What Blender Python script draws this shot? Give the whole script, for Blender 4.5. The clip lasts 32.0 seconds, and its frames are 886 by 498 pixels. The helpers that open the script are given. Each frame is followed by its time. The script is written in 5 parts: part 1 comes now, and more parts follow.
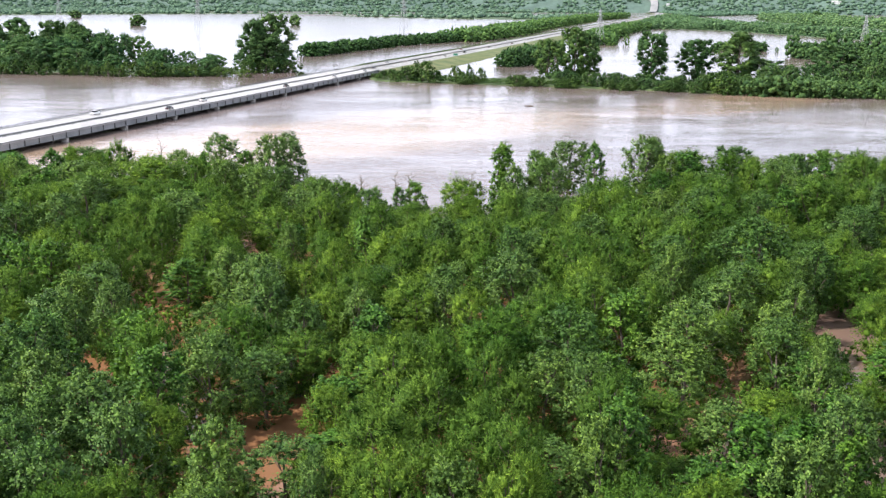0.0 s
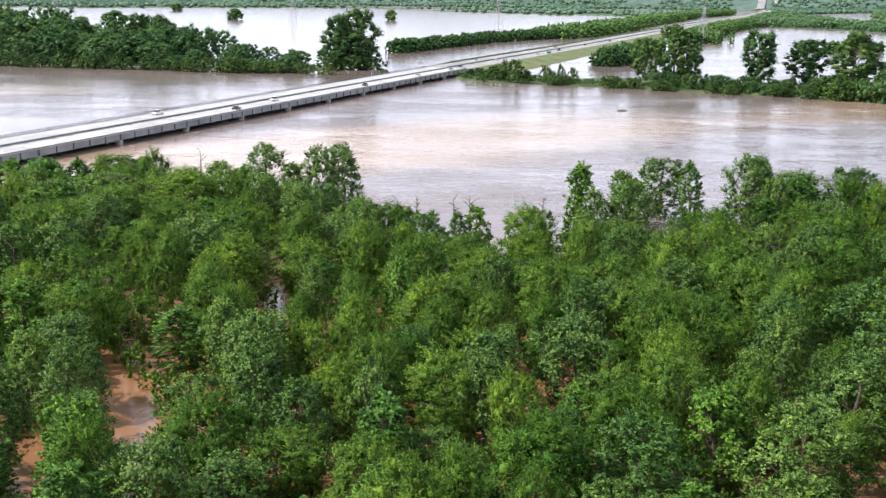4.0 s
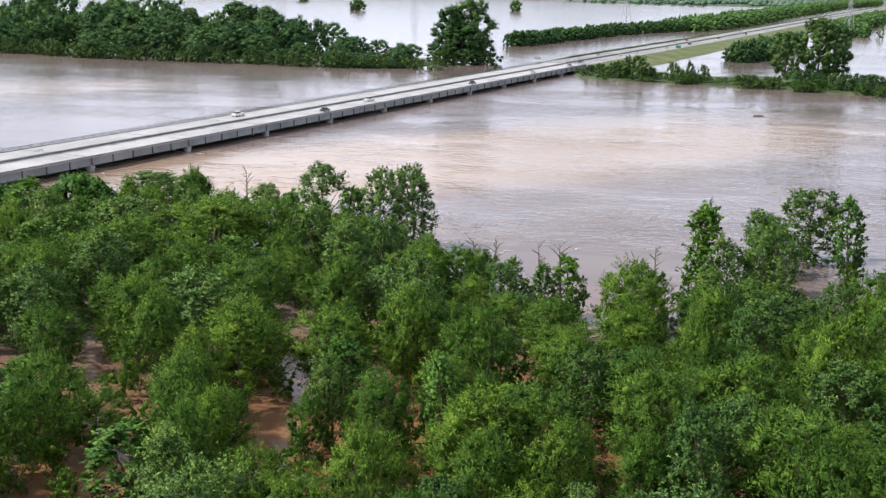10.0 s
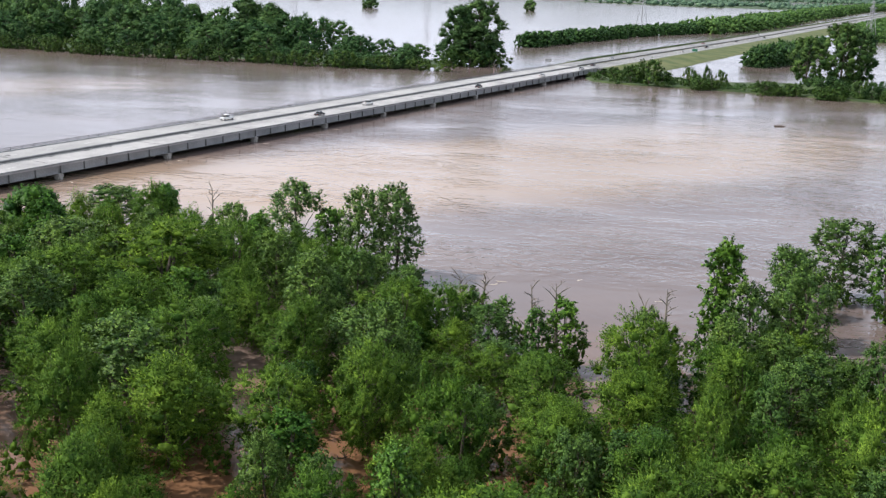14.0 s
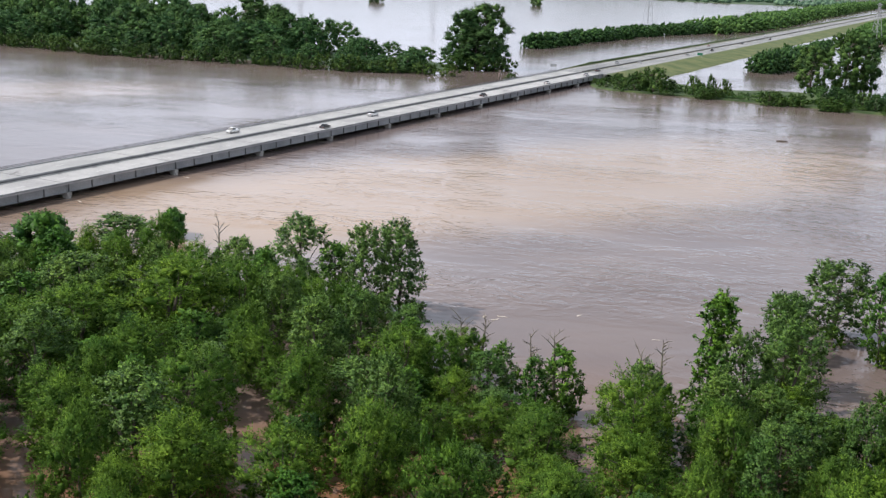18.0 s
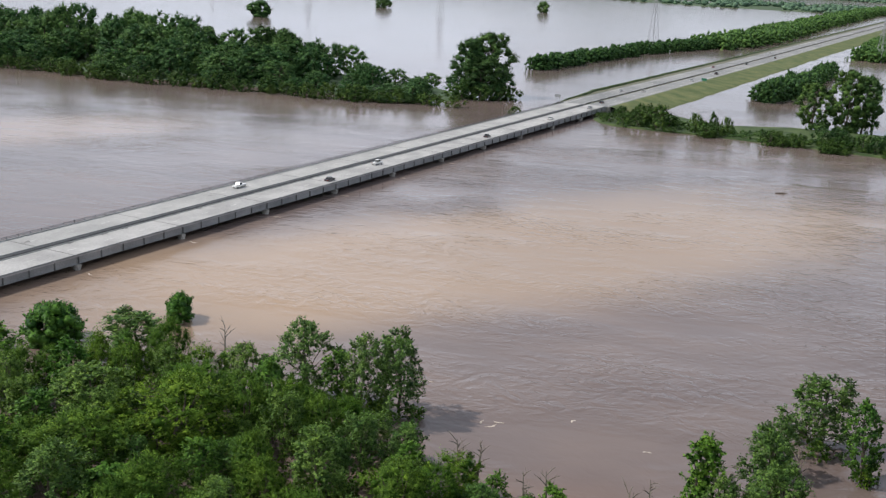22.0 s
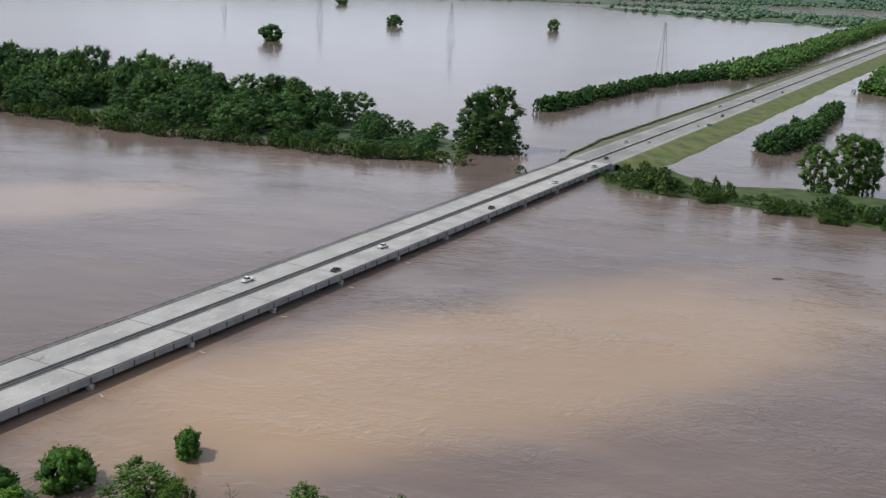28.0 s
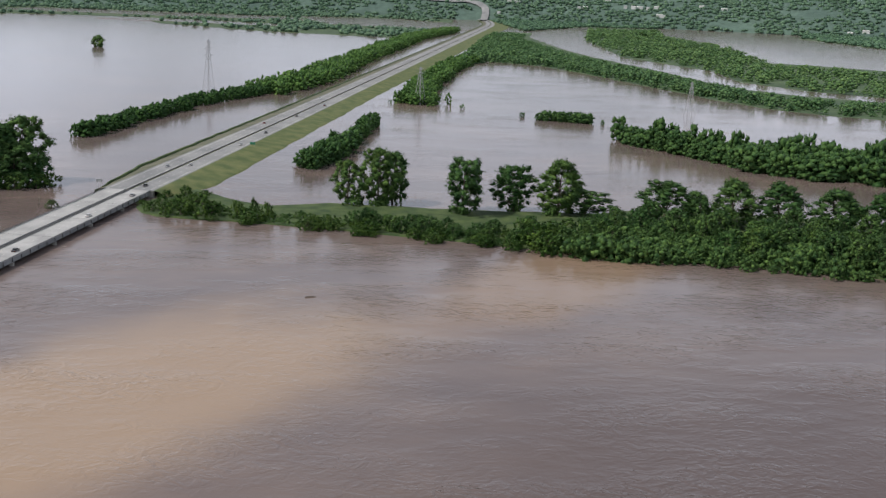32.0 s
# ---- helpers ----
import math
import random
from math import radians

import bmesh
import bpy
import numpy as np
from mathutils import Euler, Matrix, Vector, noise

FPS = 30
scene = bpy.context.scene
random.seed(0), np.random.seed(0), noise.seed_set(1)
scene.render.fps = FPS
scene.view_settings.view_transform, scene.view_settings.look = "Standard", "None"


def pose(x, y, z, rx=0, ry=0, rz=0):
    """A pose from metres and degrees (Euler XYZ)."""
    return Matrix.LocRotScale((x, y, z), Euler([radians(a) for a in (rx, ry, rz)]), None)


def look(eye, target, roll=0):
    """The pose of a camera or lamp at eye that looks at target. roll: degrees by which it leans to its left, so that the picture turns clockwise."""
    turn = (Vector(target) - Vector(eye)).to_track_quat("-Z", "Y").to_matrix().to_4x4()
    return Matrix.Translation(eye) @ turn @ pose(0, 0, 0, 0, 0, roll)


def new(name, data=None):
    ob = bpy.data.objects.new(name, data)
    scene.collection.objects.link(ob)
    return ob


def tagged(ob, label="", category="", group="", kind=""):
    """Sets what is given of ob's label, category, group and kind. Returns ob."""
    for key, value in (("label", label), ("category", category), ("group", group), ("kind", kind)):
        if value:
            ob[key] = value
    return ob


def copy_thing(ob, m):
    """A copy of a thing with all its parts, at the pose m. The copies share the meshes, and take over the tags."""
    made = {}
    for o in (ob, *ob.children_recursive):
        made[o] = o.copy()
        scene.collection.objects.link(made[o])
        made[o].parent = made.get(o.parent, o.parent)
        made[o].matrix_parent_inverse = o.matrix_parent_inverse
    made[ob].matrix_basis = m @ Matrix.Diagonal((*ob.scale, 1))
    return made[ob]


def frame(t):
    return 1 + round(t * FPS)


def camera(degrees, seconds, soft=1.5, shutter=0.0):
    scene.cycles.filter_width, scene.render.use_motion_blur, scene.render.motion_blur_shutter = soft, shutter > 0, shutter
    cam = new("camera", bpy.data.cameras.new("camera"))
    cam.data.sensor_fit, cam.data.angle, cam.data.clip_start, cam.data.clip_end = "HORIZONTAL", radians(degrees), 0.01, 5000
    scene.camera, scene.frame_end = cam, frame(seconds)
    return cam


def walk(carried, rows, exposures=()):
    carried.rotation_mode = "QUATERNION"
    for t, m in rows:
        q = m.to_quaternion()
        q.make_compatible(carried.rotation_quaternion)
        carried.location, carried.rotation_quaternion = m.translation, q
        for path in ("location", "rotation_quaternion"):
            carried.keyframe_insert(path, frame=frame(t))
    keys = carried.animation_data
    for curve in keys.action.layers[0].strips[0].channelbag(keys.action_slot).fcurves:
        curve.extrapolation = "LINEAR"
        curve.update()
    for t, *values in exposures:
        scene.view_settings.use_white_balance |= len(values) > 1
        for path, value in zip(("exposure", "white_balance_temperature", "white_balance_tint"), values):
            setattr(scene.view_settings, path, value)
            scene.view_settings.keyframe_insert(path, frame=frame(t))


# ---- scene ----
cam = camera(44.6, 32.0, 1.35)
PATH = [
    (0, (2.062, 0.64, 50.843), (2.041, 2.588, 50.391), 0.4),
    (0.5, (2.823, 4.939, 50.802), (2.791, 6.887, 50.349), 0.3),
    (1, (3.661, 9.331, 50.798), (3.588, 11.277, 50.344), 0.4),
    (1.5, (4.335, 13.809, 50.773), (4.239, 15.754, 50.317), 0.5),
    (2, (5.129, 18.178, 50.734), (5.015, 20.122, 50.277), 0.5),
    (2.5, (5.739, 22.463, 50.774), (5.605, 24.405, 50.316), 0.6),
    (3, (6.418, 27.026, 50.789), (6.261, 28.966, 50.33), 0.5),
    (3.5, (6.972, 31.516, 50.843), (6.794, 33.454, 50.383), 0.6),
    (5.5, (8.429, 48.646, 50.817), (8.177, 50.574, 50.348), 0.7),
    (6, (8.575, 52.831, 50.675), (8.297, 54.755, 50.205), 0.6),
    (6.5, (8.794, 56.63, 50.75), (8.492, 58.55, 50.278), 0.6),
    (7, (9.042, 60.29, 50.81), (8.715, 62.206, 50.337), 0.5),
    (7.5, (9.114, 64.265, 50.903), (8.766, 66.177, 50.429), 0.5),
    (8, (9.111, 68.32, 50.884), (8.744, 70.228, 50.408), 0.5),
    (8.5, (9.084, 72.431, 50.776), (8.701, 74.335, 50.299), 0.5),
    (9, (9.005, 76.196, 50.755), (8.605, 78.096, 50.276), 0.6),
    (9.5, (8.913, 79.913, 50.71), (8.506, 81.811, 50.229), 0.6),
    (10, (8.814, 83.537, 50.644), (8.394, 85.432, 50.163), 0.6),
    (10.5, (8.687, 87.195, 50.695), (8.258, 89.088, 50.212), 0.6),
    (11, (8.665, 90.706, 50.701), (8.225, 92.596, 50.217), 0.7),
    (11.5, (8.482, 94.309, 50.707), (8.037, 96.197, 50.221), 0.8),
    (12, (8.119, 97.754, 50.702), (7.675, 99.642, 50.215), 0.9),
    (12.5, (7.878, 101.049, 50.646), (7.435, 102.937, 50.158), 1.0),
    (13, (7.882, 103.907, 50.53), (7.439, 105.795, 50.043), 1.0),
    (13.5, (7.8, 105.859, 50.621), (7.358, 107.748, 50.134), 1.2),
    (14, (8.138, 106.801, 50.66), (7.696, 108.69, 50.176), 1.3),
    (14.5, (8.619, 106.662, 50.812), (8.176, 108.551, 50.326), 1.2),
    (16.5, (8.776, 106.096, 53.858), (8.334, 107.982, 53.361), 1.8),
    (17, (8.753, 105.973, 55.414), (8.309, 107.858, 54.915), 1.8),
    (17.5, (8.656, 105.76, 57.298), (8.21, 107.645, 56.797), 1.8),
    (18, (8.549, 105.69, 59.112), (8.101, 107.573, 58.61), 1.8),
    (18.5, (8.498, 105.858, 61.124), (8.049, 107.741, 60.621), 1.8),
    (19, (8.501, 106.052, 63.333), (8.05, 107.935, 62.83), 1.9),
    (19.5, (8.743, 106.16, 65.636), (8.291, 108.042, 65.133), 1.9),
    (20, (8.799, 106.275, 68.111), (8.346, 108.156, 67.605), 1.9),
    (20.5, (8.862, 106.23, 71.025), (8.409, 108.111, 70.517), 2.1),
    (21, (8.818, 105.925, 74.239), (8.364, 107.805, 73.729), 2.1),
    (21.5, (9.173, 105.645, 77.439), (8.718, 107.524, 76.927), 2.2),
    (22, (9.074, 105.29, 80.722), (8.617, 107.168, 80.208), 2.2),
    (22.5, (9.015, 105.181, 83.95), (8.557, 107.059, 83.435), 2.2),
    (23, (8.954, 105.239, 86.944), (8.494, 107.115, 86.428), 2.2),
    (23.5, (8.768, 105.367, 90.182), (8.308, 107.243, 89.664), 2.3),
    (24, (8.814, 105.432, 93.168), (8.352, 107.307, 92.649), 2.3),
    (24.5, (8.776, 105.889, 95.96), (8.313, 107.764, 95.441), 2.3),
    (25, (8.509, 106.622, 98.281), (8.045, 108.497, 97.764), 2.2),
    (25.5, (8.554, 107.06, 100.495), (8.088, 108.935, 99.981), 2.1),
    (27.5, (10.064, 105.275, 113.777), (9.589, 107.147, 113.256), 2.3),
    (28, (11.046, 105.279, 115.493), (10.568, 107.151, 114.974), 2.2),
    (28.5, (12.673, 105.755, 117.006), (12.275, 107.646, 116.492), 2.2),
    (29, (14.182, 106.127, 118.427), (13.899, 108.04, 117.917), 2.1),
    (29.5, (15.81, 106.488, 119.789), (15.611, 108.412, 119.283), 2.2),
    (30, (17.505, 106.56, 121.078), (17.377, 108.492, 120.575), 2.3),
    (30.5, (19.872, 106.625, 122.043), (19.816, 108.562, 121.546), 2.1),
    (31, (22.743, 106.784, 122.826), (22.776, 108.722, 122.336), 2.2),
    (31.5, (25.977, 107.109, 123.437), (26.127, 109.044, 122.954), 2.1),
    (32, (29.378, 107.558, 123.901), (29.659, 109.481, 123.429), 2.4),
]
EXPOSURES = [(0, 0.74, 6400, 14), (6, 0.50, 6400, 14), (13, 0.15, 6380, 12.5), (19, -0.03, 6400, 11), (25, -0.40, 6500, 10), (32, -0.46, 6500, 11)]
walk(cam, [(t, look(eye, target, roll)) for t, eye, target, roll in PATH], EXPOSURES)

# ---- world, sun ----
SUN_DIR = Vector((-0.64, -0.14, 0.755)).normalized()
sun_data = bpy.data.lights.new("sun", "SUN")
sun_data.energy, sun_data.angle, sun_data.color = 4.3, radians(1.5), (1.0, 0.95, 0.87)
sun = new("sun", sun_data)
sun.matrix_world = look(SUN_DIR * 300, (0, 0, 0))
world = bpy.data.worlds.new("world")
scene.world = world
world.use_nodes = True
wn, wl = world.node_tree.nodes, world.node_tree.links
wn.clear()
sky = wn.new("ShaderNodeTexSky")
sky.sky_type, sky.sun_disc = "NISHITA", False
sky.sun_elevation = math.asin(SUN_DIR.z)
sky.sun_rotation = math.atan2(SUN_DIR.x, SUN_DIR.y)
sky.air_density, sky.dust_density = 1.0, 3.0
sky_bg, cloud_bg, sky_mix, sky_out = (wn.new(k) for k in ("ShaderNodeBackground", "ShaderNodeBackground", "ShaderNodeMixShader", "ShaderNodeOutputWorld"))
sky_bg.inputs[1].default_value = 0.10
cloud_bg.inputs[0].default_value, cloud_bg.inputs[1].default_value = (0.83, 0.905, 1.05, 1), 1.15
cloud_at, cloud_noise, cloud_ramp = (wn.new(k) for k in ("ShaderNodeTexCoord", "ShaderNodeTexNoise", "ShaderNodeValToRGB"))
cloud_noise.inputs["Scale"].default_value, cloud_noise.inputs["Detail"].default_value = 3.0, 6.0
cloud_ramp.color_ramp.elements[0].position, cloud_ramp.color_ramp.elements[0].color = 0.35, (0.55, 0.55, 0.55, 1)
cloud_ramp.color_ramp.elements[1].position = 0.6
# haze: the cloud veil is brightest low over the horizon and thins towards the zenith
cloud_split, cloud_glow = wn.new("ShaderNodeSeparateXYZ"), wn.new("ShaderNodeMapRange")
cloud_glow.interpolation_type = "SMOOTHSTEP"
cloud_glow.inputs["From Min"].default_value, cloud_glow.inputs["From Max"].default_value = 0.0, 0.75
cloud_glow.inputs["To Min"].default_value, cloud_glow.inputs["To Max"].default_value = 1.42, 0.70
wl.new(cloud_at.outputs["Generated"], cloud_split.inputs[0])
wl.new(cloud_split.outputs["Z"], cloud_glow.inputs["Value"])
wl.new(cloud_glow.outputs[0], cloud_bg.inputs[1])
wl.new(cloud_at.outputs["Generated"], cloud_noise.inputs["Vector"])
wl.new(cloud_noise.outputs[0], cloud_ramp.inputs[0])
wl.new(cloud_ramp.outputs[0], sky_mix.inputs[0])
wl.new(sky.outputs[0], sky_bg.inputs[0])
wl.new(sky_bg.outputs[0], sky_mix.inputs[1])
wl.new(cloud_bg.outputs[0], sky_mix.inputs[2])
wl.new(sky_mix.outputs[0], sky_out.inputs[0])


# ---- materials ----
def material(name, roughness=0.8, metallic=0.0):
    m = bpy.data.materials.new(name)
    m.use_nodes = True
    b = m.node_tree.nodes["Principled BSDF"]
    b.inputs["Roughness"].default_value, b.inputs["Metallic"].default_value = roughness, metallic
    return m, m.node_tree.nodes, m.node_tree.links, b


def noise_node(n, l, scale, detail=4.0, world_space=True, squash=None, twist=0.0):
    tex = n.new("ShaderNodeTexNoise")
    tex.inputs["Scale"].default_value, tex.inputs["Detail"].default_value, tex.inputs["Distortion"].default_value = scale, detail, twist
    src = n.new("ShaderNodeNewGeometry").outputs["Position"] if world_space else n.new("ShaderNodeTexCoord").outputs["Object"]
    if squash:
        mp = n.new("ShaderNodeMapping")
        mp.inputs["Rotation"].default_value, mp.inputs["Scale"].default_value = squash[0], squash[1]
        l.new(src, mp.inputs[0])
        src = mp.outputs[0]
    l.new(src, tex.inputs["Vector"])
    return tex.outputs[0]


def ramp(n, l, fac, stops):
    r = n.new("ShaderNodeValToRGB")
    e = r.color_ramp.elements
    for i, (p, c) in enumerate(stops):
        el = e[i] if i < 2 else e.new(p)
        el.position, el.color = p, (*c, 1)
    l.new(fac, r.inputs[0])
    return r.outputs[0]


def mixed(n, l, fac, a, b, kind="MIX"):
    m = n.new("ShaderNodeMix")
    m.data_type, m.blend_type = "RGBA", kind
    for sock, v in ((m.inputs[0], fac), (m.inputs[6], a), (m.inputs[7], b)):
        if isinstance(v, (int, float)):
            sock.default_value = v
        elif isinstance(v, tuple):
            sock.default_value = (*v, 1)
        else:
            l.new(v, sock)
    return m.outputs[2]


def bump(n, l, b, height, strength, distance):
    k = n.new("ShaderNodeBump")
    k.inputs["Strength"].default_value, k.inputs["Distance"].default_value = strength, distance
    l.new(height, k.inputs["Height"])
    l.new(k.outputs[0], b.inputs["Normal"])
    return k


def surface(name, dark, light, scale, fine=None, roughness=0.85, relief=0.0, metallic=0.0, world_space=True):
    """A matt surface with stains at a large scale and grain at a fine one."""
    m, n, l, b = material(name, roughness, metallic)
    large = noise_node(n, l, scale, 5, world_space)
    col = ramp(n, l, large, [(0.35, dark), (0.65, light)])
    grain = noise_node(n, l, fine or scale * 20, 3, world_space)
    tone = ramp(n, l, grain, [(0.3, (0.72, 0.72, 0.72)), (0.7, (1.0, 1.0, 1.0))])
    l.new(mixed(n, l, 1.0, col, tone, "MULTIPLY"), b.inputs["Base Color"])
    if relief:
        bump(n, l, b, grain, 0.6, relief)
    return m


def leaf_material(name, dark, light, gloss=0.35, through_leaf=0.28, clump=0.0):
    m, n, l, b = material(name, 0.5)
    info, geo = n.new("ShaderNodeObjectInfo"), n.new("ShaderNodeNewGeometry")
    by_leaf = mixed(n, l, geo.outputs["Random Per Island"], dark, light)
    tint = ramp(n, l, info.outputs["Random"], [(0.0, (0.66, 0.78, 0.66)), (0.5, (1.0, 1.0, 0.96)), (1.0, (1.28, 1.18, 0.90))])
    col = mixed(n, l, 1.0, by_leaf, tint, "MULTIPLY")
    patch = ramp(n, l, noise_node(n, l, 0.35, 3), [(0.3, (0.58, 0.68, 0.70)), (0.7, (1.26, 1.17, 1.0))])
    col = mixed(n, l, 1.0, col, patch, "MULTIPLY")
    l.new(col, b.inputs["Base Color"])
    b.inputs["Specular IOR Level"].default_value = gloss
    if clump:
        sprays = noise_node(n, l, clump, 4)
        col = mixed(n, l, 1.0, col, ramp(n, l, sprays, [(0.36, (0.60, 0.64, 0.68)), (0.64, (1.24, 1.22, 1.12))]), "MULTIPLY")
        l.new(col, b.inputs["Base Color"])
        bump(n, l, b, sprays, 0.5, 0.4 / clump)
    tr, mx = n.new("ShaderNodeBsdfTranslucent"), n.new("ShaderNodeMixShader")
    mx.inputs[0].default_value = through_leaf
    l.new(col, tr.inputs[0])
    l.new(b.outputs[0], mx.inputs[1])
    l.new(tr.outputs[0], mx.inputs[2])
    l.new(mx.outputs[0], n["Material Output"].inputs[0])
    return m


WILLOW_LEAF = leaf_material("willow_leaf", (0.044, 0.106, 0.020), (0.172, 0.298, 0.052), 0.06, 0.30, 0.8)
COTTON_LEAF = leaf_material("cottonwood_leaf", (0.034, 0.088, 0.024), (0.192, 0.328, 0.084), 0.16, 0.22, 1.6)
VINE_LEAF = leaf_material("vine_leaf", (0.030, 0.092, 0.020), (0.150, 0.308, 0.054), 0.14, 0.22, 1.6)
FAR_LEAF = leaf_material("far_leaf", (0.044, 0.110, 0.048), (0.122, 0.232, 0.088), 0.1, 0.22, 0.3)
# Darker copy for bank, hedge and lone trees: cloud shade painted into it
SHADED_LEAF = leaf_material("shaded_leaf", (0.044, 0.098, 0.038), (0.098, 0.178, 0.062), 0.1, 0.12, 0.3)
# Lightened, bluish green for the flood plain woods: some haze painted in
LIGHT_HAZE_LEAF = leaf_material("light_haze_leaf", (0.073, 0.152, 0.076), (0.152, 0.258, 0.118), 0.1, 0.1, 0.25)
# Paler, bluer copy for the distant woods: haze put into the leaf colour
HAZY_LEAF = leaf_material("hazy_distant_leaf", (0.112, 0.190, 0.146), (0.160, 0.255, 0.184), 0.1, 0.1, 0.1)
# Brighter copy for the highway tree belts: sunlight put into the leaf colour
SUNLIT_BELT_LEAF = leaf_material("sunlit_belt_leaf", (0.075, 0.155, 0.052), (0.180, 0.300, 0.096), 0.1, 0.2, 0.3)
BANK_LEAF = leaf_material("bank_leaf", (0.040, 0.090, 0.022), (0.098, 0.172, 0.042), 0.15, 0.15, 0.6)
BARK = surface("bark", (0.07, 0.055, 0.042), (0.17, 0.14, 0.11), 0.9, 9.0, 0.95, 0.02)
DEAD_WOOD = surface("dead_wood", (0.16, 0.13, 0.10), (0.30, 0.26, 0.21), 0.9, 9.0, 0.95, 0.02)
CONCRETE = surface("deck_concrete", (0.36, 0.356, 0.352), (0.51, 0.502, 0.494), 0.09, 2.5, 0.9, 0.004)
OLD_CONCRETE = surface("old_deck_concrete", (0.36, 0.36, 0.355), (0.47, 0.465, 0.455), 0.09, 2.5, 0.9, 0.004)
STIFF = surface("stiffener_paint", (0.12, 0.125, 0.125), (0.20, 0.20, 0.20), 0.3, 3.0, 0.7)
PARAPET = surface("parapet_concrete", (0.25, 0.26, 0.26), (0.36, 0.37, 0.36), 0.2, 3.0, 0.9, 0.004)
GIRDER = surface("girder_steel_paint", (0.22, 0.23, 0.235), (0.34, 0.345, 0.345), 0.12, 3.0, 0.6, 0.002)
PIER = surface("pier_concrete", (0.30, 0.29, 0.26), (0.44, 0.42, 0.38), 0.4, 4.0, 0.9, 0.006)
STEEL = surface("weathered_rail", (0.08, 0.082, 0.085), (0.15, 0.15, 0.15), 0.5, 6.0, 0.7)
PYLON_STEEL = surface("pylon_steel", (0.34, 0.35, 0.36), (0.46, 0.47, 0.48), 0.3, 4.0, 0.6)
ROAD = surface("road_concrete", (0.22, 0.225, 0.23), (0.34, 0.34, 0.335), 0.03, 1.2, 0.9)
LINE = surface("road_marking", (0.66, 0.66, 0.62), (0.80, 0.80, 0.77), 0.5, 8.0, 0.8)
JOINT = surface("joint_rubber", (0.03, 0.03, 0.03), (0.07, 0.065, 0.06), 1.0, 9.0, 0.8)
GRASS = surface("verge_grass", (0.072, 0.108, 0.028), (0.152, 0.168, 0.056), 0.09, 1.4, 0.95, 0.12)
BANK_GRASS = surface("bank_grass", (0.030, 0.062, 0.016), (0.085, 0.125, 0.035), 0.12, 1.2, 0.95, 0.25)
GUTTER = surface("median_dirt", (0.14, 0.14, 0.13), (0.24, 0.235, 0.22), 0.2, 3.0, 0.95, 0.01)
FOAM = surface("foam", (0.40, 0.33, 0.26), (0.66, 0.58, 0.50), 0.8, 2.0, 0.8)
MUD = surface("bank_mud", (0.085, 0.095, 0.055), (0.165, 0.16, 0.105), 0.06, 1.6, 0.9, 0.05)
WOODLAND = surface("woodland_ground", (0.045, 0.085, 0.040), (0.090, 0.140, 0.062), 0.012, 0.08, 0.95, 3.0)
# Pale blue-green: distance haze painted into the ground colour
HAZED_HILL = surface("hazed_hill", (0.078, 0.132, 0.106), (0.112, 0.178, 0.138), 0.004, 0.035, 0.95, 12.0)
PALE_WALL = surface("pale_wall", (0.55, 0.55, 0.53), (0.75, 0.75, 0.72), 0.05, 1.0, 0.8)
SIGN_GREEN = surface("sign_green", (0.02, 0.16, 0.09), (0.03, 0.22, 0.13), 0.5, 6.0, 0.5)
TYRE = surface("tyre_rubber", (0.015, 0.015, 0.015), (0.03, 0.03, 0.03), 2.0, 20.0, 0.85)
GLASS_DARK = material("car_glass", 0.08)[0]
GLASS_DARK.node_tree.nodes["Principled BSDF"].inputs["Base Color"].default_value = (0.015, 0.018, 0.02, 1)
LAMP = material("headlamp_lens", 0.1)[0]
LAMP.node_tree.nodes["Principled BSDF"].inputs["Base Color"].default_value = (0.75, 0.75, 0.72, 1)

RIM = surface("rim_metal", (0.45, 0.45, 0.46), (0.6, 0.6, 0.61), 2.0, 20.0, 0.35, 0.0, 0.9)
TAIL = material("tail_lens", 0.2)[0]
TAIL.node_tree.nodes["Principled BSDF"].inputs["Base Color"].default_value = (0.35, 0.02, 0.015, 1)


def car_paint(name, colour):
    m, n, l, b = material(name, 0.3)
    l.new(mixed(n, l, noise_node(n, l, 3.0, 3), colour, tuple(c * 0.8 for c in colour)), b.inputs["Base Color"])
    b.inputs["Coat Weight"].default_value = 0.6
    return m


def sun_silt_patch(n, l, centre, spread, wander):
    """A soft-edged, wandering patch for painted sun, painted cloud shade and pool silt: 1 at its middle, 0 outside."""
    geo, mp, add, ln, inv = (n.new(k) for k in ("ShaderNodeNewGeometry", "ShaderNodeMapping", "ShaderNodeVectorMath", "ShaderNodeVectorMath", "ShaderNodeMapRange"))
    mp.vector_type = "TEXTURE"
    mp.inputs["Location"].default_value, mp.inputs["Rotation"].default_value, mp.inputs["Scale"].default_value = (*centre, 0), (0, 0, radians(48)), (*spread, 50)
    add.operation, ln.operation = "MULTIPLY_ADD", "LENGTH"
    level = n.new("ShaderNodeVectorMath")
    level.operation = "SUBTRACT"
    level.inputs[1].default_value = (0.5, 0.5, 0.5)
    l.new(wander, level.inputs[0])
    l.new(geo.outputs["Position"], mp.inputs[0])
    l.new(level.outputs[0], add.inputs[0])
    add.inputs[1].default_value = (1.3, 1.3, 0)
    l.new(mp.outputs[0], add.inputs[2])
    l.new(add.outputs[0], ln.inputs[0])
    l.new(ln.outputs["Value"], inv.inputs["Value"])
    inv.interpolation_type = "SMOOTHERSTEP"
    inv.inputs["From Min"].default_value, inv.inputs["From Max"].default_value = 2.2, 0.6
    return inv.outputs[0]


